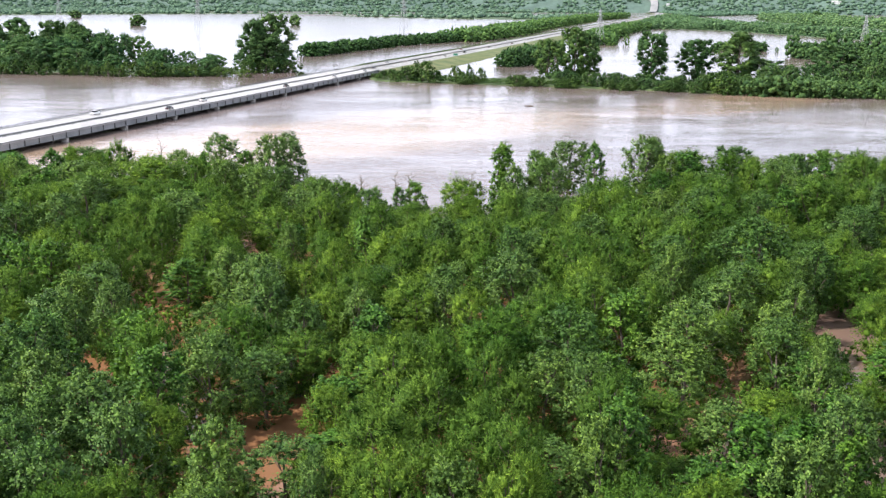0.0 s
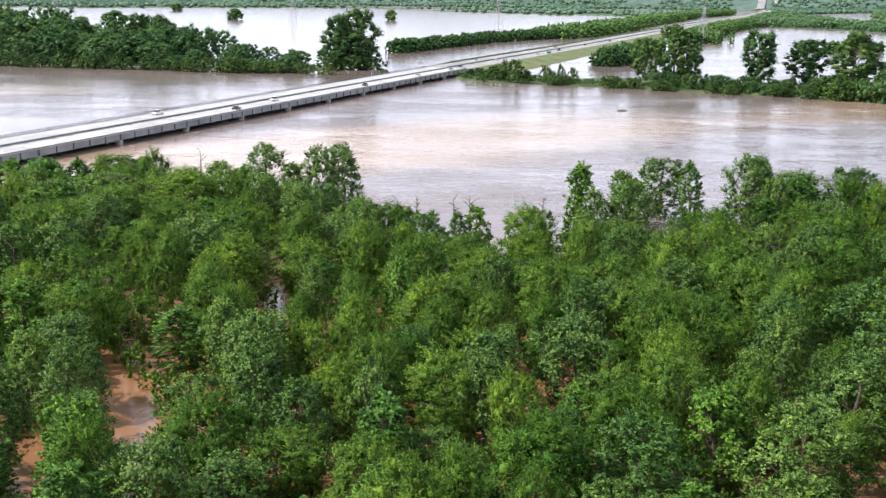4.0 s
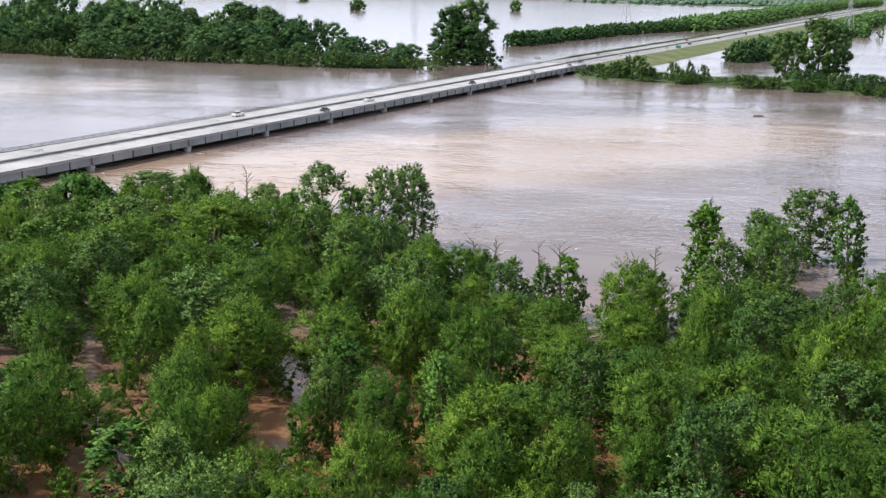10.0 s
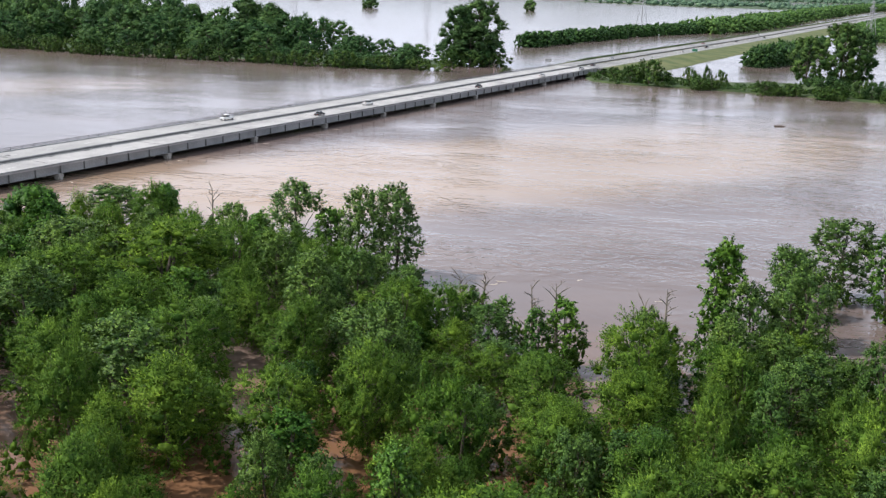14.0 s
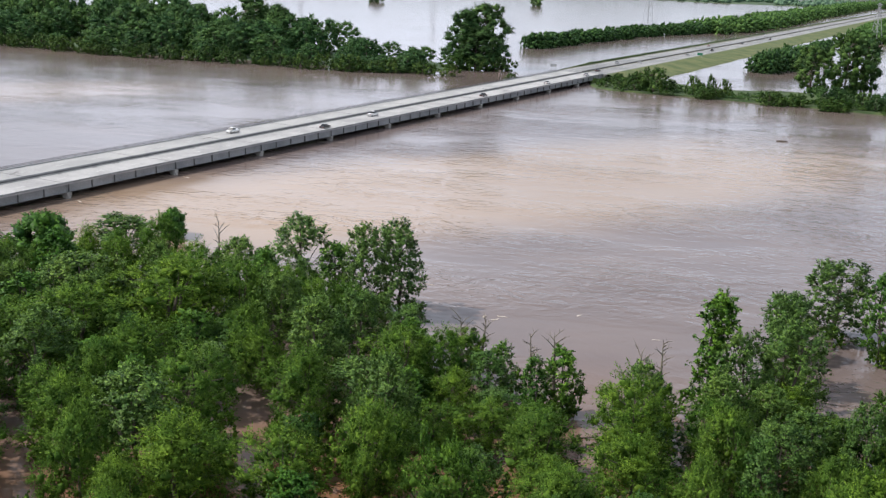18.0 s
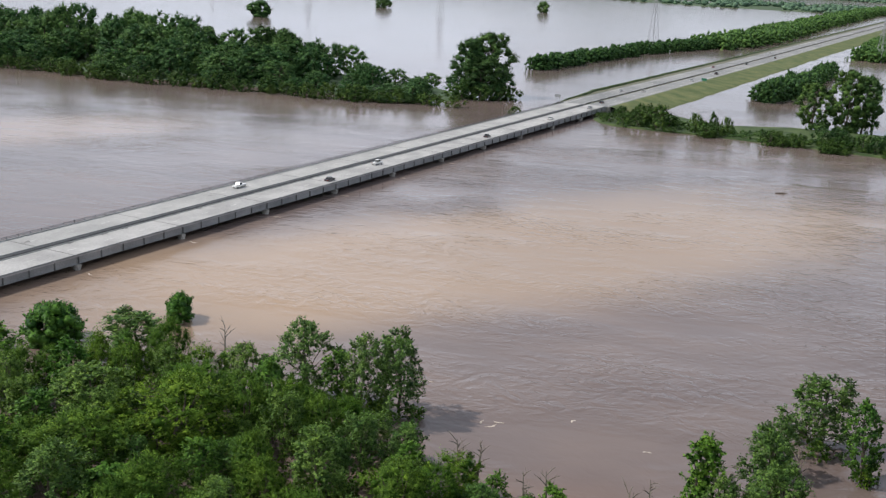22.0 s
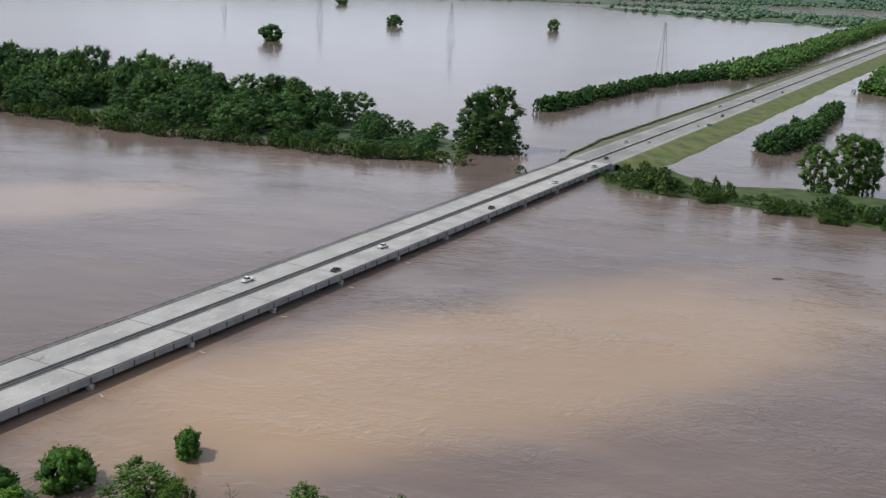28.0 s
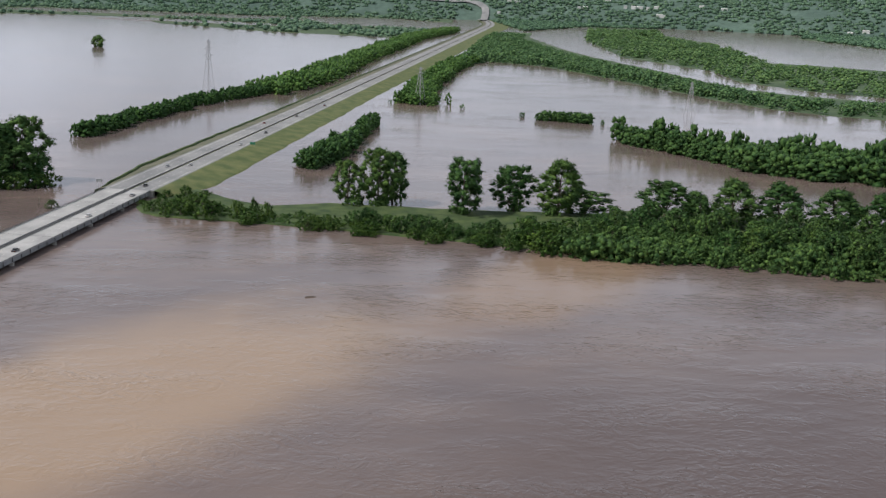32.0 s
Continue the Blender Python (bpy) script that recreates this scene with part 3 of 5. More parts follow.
for i, p in enumerate(line):
    across = (line[min(i + 1, len(line) - 1)] - line[max(i - 1, 0)]).normalized().cross(Vector((0, 0, 1))) * 14
    bend_verts += [(q.x, q.y, on_hill(q.x, q.y) + 6.5) for q in (p - across, p + across)]
tagged(part("road_bend", faces_mesh("road_bend", bend_verts, [(2 * i, 2 * i + 1, 2 * i + 3, 2 * i + 2) for i in range(len(line) - 1)], ROAD), ROAD), "far bend of the pale highway on rising ground", "road", kind="structure")

near = [279.3 + 8 * i for i in range(100)]
far = near + [1100 + 60 * i for i in range(70)]


def verge_right(u, s):
    return u if u < 10 else 4 + (u - 4) * (0.35 + 0.65 * min(1.0, (s - 279) / 45)) * (1.0 + 0.0006 * max(0, s - 900)) + 2.2 * noise.noise(Vector((s * 0.03, 0, 0)))


def verge_left(u, s):
    return u if u > -31 else -31 + (u + 31) * (0.2 + 0.8 * min(1.0, (s - 279) / 90)) + 1.5 * noise.noise(Vector((s * 0.05, 9, 0)))


ribbon("embankment_right", [(25, -0.5), (22, 0.5), (12, 1.6), (4, 2.65), (1.5, 2.82)], far, GRASS, "yellow-green grass embankment beside the highway", "embankment", verge_right)
ribbon("embankment_left", [(-28, 2.80), (-31, 2.5), (-36, 1.5), (-41, 0.9), (-44, -0.5)], far, MUD, "muddy grass embankment beside the highway", "embankment", verge_left)
ribbon("embankment_ridge", [(-39.5, 0.8), (-40.5, 1.9), (-42, 1.9), (-43.5, 0.2)], far, BANK_GRASS, "strip of rank grass along the embankment foot", "embankment", verge_left)
ribbon("median", [(-11.8, 2.80), (-12.6, 2.72), (-13.9, 2.72), (-14.7, 2.80)], far, MUD, "narrow dirt median between the carriageways", "median")
for nm, a, b in (("road_near", -11.8, 1.5), ("road_far", -28.0, -14.7)):
    ribbon(nm, [(b, 2.84), ((a + b) / 2, 2.90), (a, 2.84)], far, ROAD, "pale concrete highway carriageway", "road")
for nm, u in (("road_line_a", -0.8), ("road_line_b", -11.2), ("road_line_c", -15.4), ("road_line_d", -25.4)):
    ribbon(nm, [(u + 0.12, 2.91), (u - 0.12, 2.91)], far[:130], LINE, "solid painted edge line", "road marking")
bm = bmesh.new()
for s in far[:100:2]:
    box(bm, -12.95 + bend(s), -12.75 + bend(s), s, s + 0.2, 2.7 + rise(s), 3.5 + rise(s))
for a, b in zip(far, far[1:]):
    box(bm, -12.9 + bend(a), -12.8 + bend(a), a, b + 0.1, 3.0 + rise(a), 3.7 + rise(a))
bmesh.ops.transform(bm, matrix=HIGHWAY, verts=bm.verts)
tagged(part("median_barrier", bm, STEEL), "steel guard rail along the highway median", "guard rail", kind="structure")
bm = bmesh.new()
for s in range(284, 1100, 12):
    for u in (-6.0, -20.5):
        box(bm, u - 0.08, u + 0.08, s, s + 3.0, 2.89 + rise(s), 2.925 + rise(s))
bmesh.ops.transform(bm, matrix=HIGHWAY, verts=bm.verts)
tagged(part("lane_dashes", bm, LINE), "white lane dashes on the highway", "road marking", kind="stuff")


# ---- the twin bridges ----
SPAN = 39.9
FIRST, LAST = -12, 7


def bridge(label, u_right, u_left, outer_right):
    """One of the two bridges: slabs, girders with stiffeners, piers, kerbs and rails, each a part."""
    thing = new("bridge")
    thing.matrix_world = HIGHWAY
    tagged(thing, label, "bridge", "twin highway bridges")
    slab = {}

    def shared(key, make, mat):
        if key not in slab:
            bm = bmesh.new()
            make(bm)
            me = bpy.data.meshes.new(key)
            bm.to_mesh(me)
            bm.free()
            me.materials.append(mat)
            slab[key] = me
        return slab[key]

    def put(name, key, make, mat, u, s, z):
        ob = new(name, shared(key, make, mat))
        ob.parent, ob.location = thing, (u, s, z)
        return ob

    width = u_right - u_left
    rail_u = u_right - 0.19 if outer_right else u_left + 0.19

    def make_slab(bm):
        box(bm, -width, 0, 0, SPAN - 0.06, -0.28, 0)

    def make_kerb(bm):
        vs = box(bm, -0.38, 0, 0, SPAN - 0.06, 0, 0.24)
        bmesh.ops.bevel(bm, geom=[e for e in bm.edges if all(v.co.z > 0.2 for v in e.verts)], offset=0.05, segments=1, affect="EDGES")

    def make_girder(bm):
        box(bm, -0.02, 0.02, 0, SPAN - 0.1, -1.98, 0)
        box(bm, -0.22, 0.22, 0, SPAN - 0.1, -2.06, -1.98)
        box(bm, -0.22, 0.22, 0, SPAN - 0.1, -0.04, 0.0)

    def make_stiff(bm):
        box(bm, 0.0, 0.38, -0.10, 0.10, -1.98, -0.04)

    def make_post(bm):
        box(bm, -0.07, 0.07, -0.07, 0.07, 0, 0.84)
        box(bm, -0.09, 0.09, -0.09, 0.09, 0.84, 0.9)

    def make_rail(bm):
        box(bm, -0.05, 0.05, 0, SPAN - 0.06, -0.07, 0.07)

    def make_pier(bm):
        box(bm, -width - 0.1, 0.35, -0.75, 0.75, 0.95, 1.74)
        for c in (-1.2, -width / 2, 0.8 - width):
            tube(bm, [(c, 0, -3), (c, 0, 0.96)], [0.62, 0.62], 12)
        bmesh.ops.bevel(bm, geom=[e for e in bm.edges if all(v.co.z > 1.6 for v in e.verts)], offset=0.06, segments=1, affect="EDGES")

    def make_nose(bm):
        box(bm, -0.9, 0.55, -0.8, 0.8, -2, 0.9)
        bmesh.ops.bevel(bm, geom=[e for e in bm.edges if abs(e.verts[0].co.z - e.verts[1].co.z) > 1], offset=0.35, segments=3, affect="EDGES")

    def make_seam(bm):
        box(bm, -width + 0.4, -0.4, -0.11, 0.11, 0, 0.012)

    def make_dash(bm):
        box(bm, -0.08, 0.08, 0, 3.0, 0, 0.014)

    def make_edge(bm):
        box(bm, -0.07, 0.07, 0, SPAN - 0.06, 0, 0.012)

    for k in range(FIRST, LAST):
        s = k * SPAN
        put("deck_slab", "slab", make_slab, CONCRETE if outer_right else OLD_CONCRETE, u_right, s, 3.78)
        put("expansion_joint", "seam", make_seam, JOINT, u_right, s, 3.782)
        for u, lift in ((u_right, 0), (u_left + 0.38, 0)):
            put("kerb", "kerb", make_kerb, PARAPET, u, s, 3.782)
        for u in (u_right - 0.55, u_left + 0.55, (u_right + u_left) / 2, u_right - 3.2, u_left + 3.2):
            put("girder", "girder", make_girder, GIRDER, u, s, 3.5)
        put("pier", "pier", make_pier, PIER, u_right, s, -0.3)
        put("pier_nose", "nose", make_nose, PIER, u_right - 0.15, s, 0)
        for e in (u_right - 0.75, u_left + 0.75):
            put("edge_line", "edge", make_edge, LINE, e, s, 3.784)
        if -7 < k:
            for i in range(5):
                face = u_right - 0.53
                put("stiffener", "stiff", make_stiff, STIFF, face, s + 0.5 + i * SPAN / 5, 3.5)
            for i in range(10):
                put("rail_post", "post", make_post, PYLON_STEEL if outer_right else STEEL, rail_u, s + i * SPAN / 10, 3.42 if outer_right else 4.0)
        for z in ((4.08,) if outer_right else (4.32, 4.68)):
            put("rail", "rail", make_rail, STEEL, rail_u, s, z)
        for i in range(3):
            put("lane_dash", "dash", make_dash, LINE, (u_right + u_left) / 2, s + 2 + i * SPAN / 3, 3.784)
    return thing


bridge("long concrete deck highway bridge with steel girders low over flood water", 0.0, -11.8, True)
bridge("parallel concrete highway bridge with steel rails low over flood water", -14.7, -26.6, False)
bm = bmesh.new()
box(bm, -14.72, -11.78, FIRST * SPAN, LAST * SPAN, 3.1, 3.42)
bmesh.ops.transform(bm, matrix=HIGHWAY, verts=bm.verts)
tagged(part("median_strip", bm, GUTTER), "dark dirty gutter slab between the two bridge decks", "median", kind="structure")
bm = bmesh.new()
box(bm, -12.3, -11.95, FIRST * SPAN, LAST * SPAN, 3.424, 4.35)
bmesh.ops.bevel(bm, geom=list(bm.edges), offset=0.05, segments=1, affect="EDGES")
bmesh.ops.transform(bm, matrix=HIGHWAY, verts=bm.verts)
tagged(part("median_wall", bm, STEEL), "dark low barrier between the two bridge decks", "barrier", kind="structure")
bm = bmesh.new()
box(bm, -27.5, 1.5, 278.8, 282.3, -1, 3.45)
bmesh.ops.bevel(bm, geom=list(bm.edges), offset=0.12, segments=1, affect="EDGES")
bmesh.ops.transform(bm, matrix=HIGHWAY, verts=bm.verts)
tagged(part("abutment", bm, PIER), "concrete abutment at the end of the bridges", "abutment", kind="structure")


# ---- cars ----
def car(label, paint, body_kind, u, s, heading):
    """A car with body, glass, lamps and wheels, on the road."""
    thing = new("car")
    thing.matrix_world = HIGHWAY @ pose(u, s, (3.79 if s < 279 else 2.90 + rise(s)), 0, 0, heading)
    tagged(thing, label, "car", "cars on the highway")
    side = {"sedan": [(-2.3, 0.35), (-2.35, 0.75), (-1.5, 0.92), (1.0, 0.95), (2.2, 0.78), (2.3, 0.4)],
            "van": [(-2.6, 0.35), (-2.65, 1.05), (-2.5, 1.2), (1.4, 1.15), (2.45, 0.95), (2.55, 0.4)],
            "pickup": [(-2.8, 0.45), (-2.85, 1.05), (-0.7, 1.1), (1.1, 1.12), (2.55, 1.0), (2.65, 0.5)]}[body_kind]
    roof = {"sedan": [(-1.6, 0.90), (-0.9, 1.42), (0.35, 1.45), (1.15, 0.93)],
            "van": [(-2.55, 1.1), (-2.4, 2.0), (0.9, 2.02), (1.75, 1.1)],
            "pickup": [(-0.75, 1.08), (-0.6, 1.8), (0.7, 1.82), (1.35, 1.1)]}[body_kind]

    def extrude(points, half, mat, name, taper=0.0):
        bm = bmesh.new()
        a = [bm.verts.new((-half + taper * (i in (1, 2)), y, z)) for i, (y, z) in enumerate(points)]
        b = [bm.verts.new((half - taper * (i in (1, 2)), y, z)) for i, (y, z) in enumerate(points)]
        bm.faces.new(a)
        bm.faces.new(b[::-1])
        for i in range(len(points)):
            j = (i + 1) % len(points)
            bm.faces.new((a[j], a[i], b[i], b[j]))
        bmesh.ops.recalc_face_normals(bm, faces=bm.faces)
        bmesh.ops.bevel(bm, geom=list(bm.edges), offset=0.07, segments=2, affect="EDGES")
        return part(name, bm, mat, thing)

    extrude(side, 0.92, paint, "body")
    extrude(roof, 0.84, GLASS_DARK, "cabin_glass", 0.14)
    (ya, za), (yb, zb) = roof[1], roof[2]
    bm = bmesh.new()
    box(bm, -0.72, 0.72, ya - 0.04, yb + 0.04, za - 0.04, zb + 0.05)
    if body_kind == "van":
        box(bm, -0.86, 0.86, ya - 0.1, yb - 1.0, 1.1, za + 0.02)
    bmesh.ops.bevel(bm, geom=list(bm.edges), offset=0.04, segments=1, affect="EDGES")
    part("roof_panel", bm, paint, thing)
    for x in (-0.62, 0.62):
        bm = bmesh.new()
        y, z = side[-2]
        box(bm, x - 0.16, x + 0.16, y - 0.06, y + 0.06, z - 0.2, z - 0.06)
        part("headlight", bm, LAMP, thing)
    for x in (-0.82, 0.82):
        for y in (side[0][0] + 0.85, side[-1][0] - 0.85):
            bm = bmesh.new()
            tube(bm, [(x - 0.1, y, 0.33), (x + 0.1, y, 0.33)], [0.33, 0.33], 14)
            wheel = part("wheel", bm, TYRE, thing)
            bm = bmesh.new()
            tube(bm, [(x - 0.11, y, 0.33), (x + 0.11, y, 0.33)], [0.2, 0.2], 10)
            part("rim", bm, RIM, wheel, "bright metal rim")
    for x in (-0.66, 0.66):
        bm = bmesh.new()
        y, z = side[1]
        box(bm, x - 0.15, x + 0.15, y - 0.03, y + 0.08, z - 0.22, z - 0.06)
        part("tail_light", bm, TAIL, thing, "red tail light")
    return thing


WHITE, BLACK, SILVER, RED = (car_paint(*c) for c in (("white_paint", (0.78, 0.78, 0.76)), ("black_paint", (0.02, 0.02, 0.022)), ("silver_paint", (0.45, 0.46, 0.47)), ("red_paint", (0.25, 0.04, 0.03))))
TOWARD, AWAY = 180, 0


# ---- kinds of tree ----
cotton = [(tree_kind("cottonwood", "leafy green cottonwood standing in brown flood water", "tree", 20 + i, 4.5, 12, COTTON_LEAF, BARK, low=0.4, lobes=68 + 4 * i, leaves=12000, fill=0.28, lump=(0.15, 0.27), length=0.23, width=0.20, corners=3, ragged=0.5, shape=("round", "egg", "cone", "egg")[i]), 4.5, 12) for i in range(4)]
willow = [(tree_kind("willow", "soft green willow tree standing in brown flood water", "tree", 40 + i, 4.7, 10, WILLOW_LEAF, BARK, low=0.5, lobes=46 + 3 * i, leaves=12500, fill=0.30, lump=(0.19, 0.36), length=0.31, width=0.11, corners=3, ragged=0.7, shape=("vase", "egg", "vase", "round", "egg")[i], stems=1 + i % 3), 4.7, 10) for i in range(5)]
vine, knob = ([(tree_kind("vine_tree", "dark green tree wrapped in climbing vines in flood water", "tree", 60 + i, 3.2, 11, VINE_LEAF, BARK, low=0.0, lobes=52, leaves=6400, fill=0.30, lump=(0.18, 0.30), length=0.26, width=0.23, droop=0.2, corners=3, ragged=0.6, shape=shape), 3.2, 11) for i, shape in enumerate(shapes)] for shapes in (("round", "cone", "egg"), ("knob",)))
tall = [(tree_kind("bank_tree", "tall dark cottonwood on the far river bank", "tree", 80 + i, 10, 30, SHADED_LEAF, BARK, low=2.5, lobes=96, leaves=13000, length=0.56, width=0.42, droop=0.1, ragged=0.6, shape=("egg", "round", "spread")[i], fill=0.62, lump=(0.15, 0.26)), 10, 30) for i in range(3)]
broad, bank_wood = ([(tree_kind("island_tree", "dark green tree of the flooded wooded island", "tree", first + i, 10, 20, leaf, BARK, low=-0.5, lobes=70, leaves=7000, length=0.52, width=0.40, droop=0.1, ragged=0.5, shape=("spread", "round", "spread", "egg")[i], fill=0.55, lump=(0.14, 0.26)), 10, 20) for i in range(4)] for first, leaf in ((90, FAR_LEAF), (190, SHADED_LEAF)))
lone = [(tree_kind("lone_tree", "lone round tree standing in wide flood water", "tree", 96 + i, 10, 20, SHADED_LEAF, BARK, low=-1.0, lobes=44, leaves=2400, length=0.8, width=0.6, droop=0.1, ragged=0.4, shape="round", fill=0.8), 10, 20) for i in range(2)]
shrub = [(tree_kind("shrub", "round bright green shrub standing alone in flood water", "bush", 110 + i, 4, 6, VINE_LEAF, BARK, low=-0.8, lobes=48, leaves=7500, fill=0.75, length=0.27, width=0.24, droop=0.1, corners=3, ragged=0.35, shape="round", stems=2, lump=(0.22, 0.34)), 4, 6) for i in range(2)]
bushy = [(tree_kind("bush", "green bush in the edge of the flood water", "bush", 100 + i, 4, 5.5, BANK_LEAF, BARK, low=-0.5, lobes=40, leaves=2600, length=0.32, width=0.23, droop=0.1, ragged=0.45, shape=("spread", "egg", "round")[i], stems=2, fill=0.5, lump=(0.15, 0.27)), 4, 5.5) for i in range(3)]

place = random.Random(11)
WILLOWS_A = [(-3, 89, 11, 3.8), (10, 89, 10, 3), (-5, 101, 11, 3.9), (4, 101, 11, 3.6), (24, 103, 5.1, 3.5), (-1, 109, 11, 4.2), (-4, 117, 12, 4.5), (7, 130, 12, 5.6), (-25, 133, 10.6, 4.8), (15, 142, 11, 3.6)]
WILLOWS_B = [(29, 148, 11, 3.5), (-3, 150, 11, 4.4), (-11, 154, 11, 3.5), (22, 157, 12, 3.8), (49, 157, 12, 4.8), (-20, 158, 11, 3.3), (-7, 171, 11, 3.6), (29, 174, 12, 4), (21, 179, 12, 5.2), (-8, 180, 11, 5.3), (-42, 182, 11, 4.1)]
WILLOWS_C = [(-29, 186, 6.3, 2.6), (43, 186, 12, 5), (-5, 186, 9.6, 6.2), (8, 187, 12, 4.7), (-43, 187, 10, 2.8), (38, 194, 12, 5.1), (18, 196, 11, 5.2), (-11, 197, 7, 2.7), (6, 198, 10, 4), (12, 199, 9, 3.2), (36, 202, 12, 6), (-43, 202, 11, 5.5), (18, 207, 9, 3.8), (-61, 209, 11, 4.6), (-45, 210, 6.2, 5.7), (-24, 211, 12, 4.6)]
WILLOWS_D = [(25, 215, 10, 3.4), (-24, 216, 9, 4), (7, 219, 4.9, 3.5), (-50, 219, 12, 5), (-7, 224, 8, 4.5), (-38, 226, 11, 4), (58, 227, 12, 5.6), (79, 228, 12, 6.3), (-62, 230, 12, 5.5), (37, 233, 11, 4.4), (28, 237, 6.2, 3.4), (-80, 241, 12, 6.6), (-30, 241, 12, 4.3), (-25, 244, 11, 3.2), (-71, 254, 13, 8.7), (100, 261, 12, 5.9), (-73, 265, 12, 6.6), (-77, 276, 11, 3.6), (65, 296, 9, 5.9)]
WILLOWS = WILLOWS_A + WILLOWS_B + WILLOWS_C + WILLOWS_D
COTTONWOODS_A = [(-33, 88, 12, 3.7), (-11, 89, 11, 2), (-20, 91, 12, 3.4), (16, 96, 11, 3.2), (-29, 97, 12, 3.9), (-39, 101, 12, 3.9), (-35, 104, 12, 4.6), (18, 115, 11, 3.2), (-46, 119, 14, 5.2)]
COTTONWOODS_B = [(32, 137, 11, 5.3), (-18, 140, 10, 3.1), (-12, 144, 11, 2.4), (1, 148, 11, 3), (-26, 151, 13, 4.1), (42, 154, 12, 5.1), (-50, 156, 11, 4.2), (-27, 156, 12, 4.5), (12, 161, 12, 4.5), (36, 166, 12, 3.2), (51, 176, 14, 6.3), (-22, 189, 8.7, 2.8), (-27, 190, 10, 2.4)]
COTTONWOODS_C = [(-52, 211, 12, 5.8), (20, 223, 10, 3.9), (-76, 227, 13, 5.3), (-32, 230, 11, 4.4), (24, 232, 7.7, 4), (4, 239, 12, 2.6), (-42, 244, 12, 4.9), (17, 247, 11, 3.5), (23, 251, 12, 4.4), (78, 251, 12, 5.5), (-89, 258, 12, 6.9), (23, 263, 12, 4.5)]
COTTONWOODS_D = [(25, 278, 9, 2.8), (-47, 278, 14.4, 3.8), (90, 282, 9.5, 5.6), (-41, 282, 14.4, 5.6), (-59, 283, 14, 5.6), (52, 285, 13, 5.6), (-98, 288, 11, 8.5), (55, 290, 12, 3.9), (103, 290, 9.5, 6.0), (33, 291, 11, 6.1), (78, 293, 10, 6.2)]
COTTONWOODS = COTTONWOODS_A + COTTONWOODS_B + COTTONWOODS_C + COTTONWOODS_D
VINE_TREES_A = [(29, 92, 9, 3), (25, 94, 8.4, 3), (39, 96, 10, 2.9), (36, 99, 10, 3.2), (31, 100, 10, 3.5), (43, 106, 10, 3.8), (-17, 210, 11, 1.1), (-92, 235, 12, 4), (-10, 241, 10, 1.9), (-7, 244, 11, 2.7), (-92, 248, 11, 3.8), (-117, 271, 12, 5.3), (-63, 272, 12, 3.9), (39, 281, 12, 3)]
VINE_TREES = VINE_TREES_A
taken, edge_growth = [], []
for rows, kinds in ((WILLOWS, willow), (COTTONWOODS, cotton), (VINE_TREES, vine)):
    for i, (x, y, h, r) in enumerate(rows):
        if y > 225:
            edge_growth += [(x + place.uniform(-r, r) * 0.8, y + place.uniform(-r, r) * 0.6, place.uniform(2.5, 5.5), place.uniform(2.0, 3.2)) for _ in range(2)]
        plant(kinds, i * 3 + x, x, y, h * (1.14 if y < 225 else 1.14 + (0.10 if x > 10 else (-0.1 if x < -60 else (-0.18 if x > -33 else 0)))), r * (1.3 if y < 225 else 1.35), place.uniform(0, 6.28), group="flooded forest trees")
        taken.append((x, y, r))

plant(knob, 0, 12, 249, 18.6, 5.4, 1.0, "tall narrow tree knotted with vines in flood water", "flooded forest trees")
taken.append((12, 249, 4.4))

# the rest of the flooded forest, thick but with open pools of water
FOREST = [(-165, 300), (-150, 268), (-112, 264), (-99, 284), (-45, 278), (-33, 262), (-15, 250), (-5, 238), (3, 234), (14, 254), (27, 252), (34, 240), (52, 270), (66, 290), (135, 300), (150, 230), (75, 82), (-60, 76), (-100, 130)]
POOLS = [(49, 113, 4), (-20, 116, 10), (29, 116, 4), (-16, 123, 4), (27, 131, 4), (37, 131, 4), (-13, 136, 4), (-36, 139, 4), (59, 145, 4), (-51, 147, 4), (45, 149, 5), (-41, 157, 6), (59, 157, 9), (-47, 164, 6), (-37, 166, 4), (6, 168, 6), (-52, 171, 4), (-24, 182, 4), (-34, 191, 4), (-54, 193, 4), (-37, 199, 5), (83, 200, 4), (-20, 201, 4), (-78, 203, 5), (-37, 208, 4), (-9, 208, 4), (-68, 208, 5), (-29, 210, 4), (-20, 216, 7), (-74, 216, 4), (-44, 224, 4), (-2, 230, 4), (94, 235, 4), (56, 241, 4), (-109, 249, 4), (31, 259, 5), (35, 269, 4), (35, 286, 4)]
for (x, y, r) in POOLS:
    taken.append((x, y, r * 0.6))
fill, low_growth = 0, []
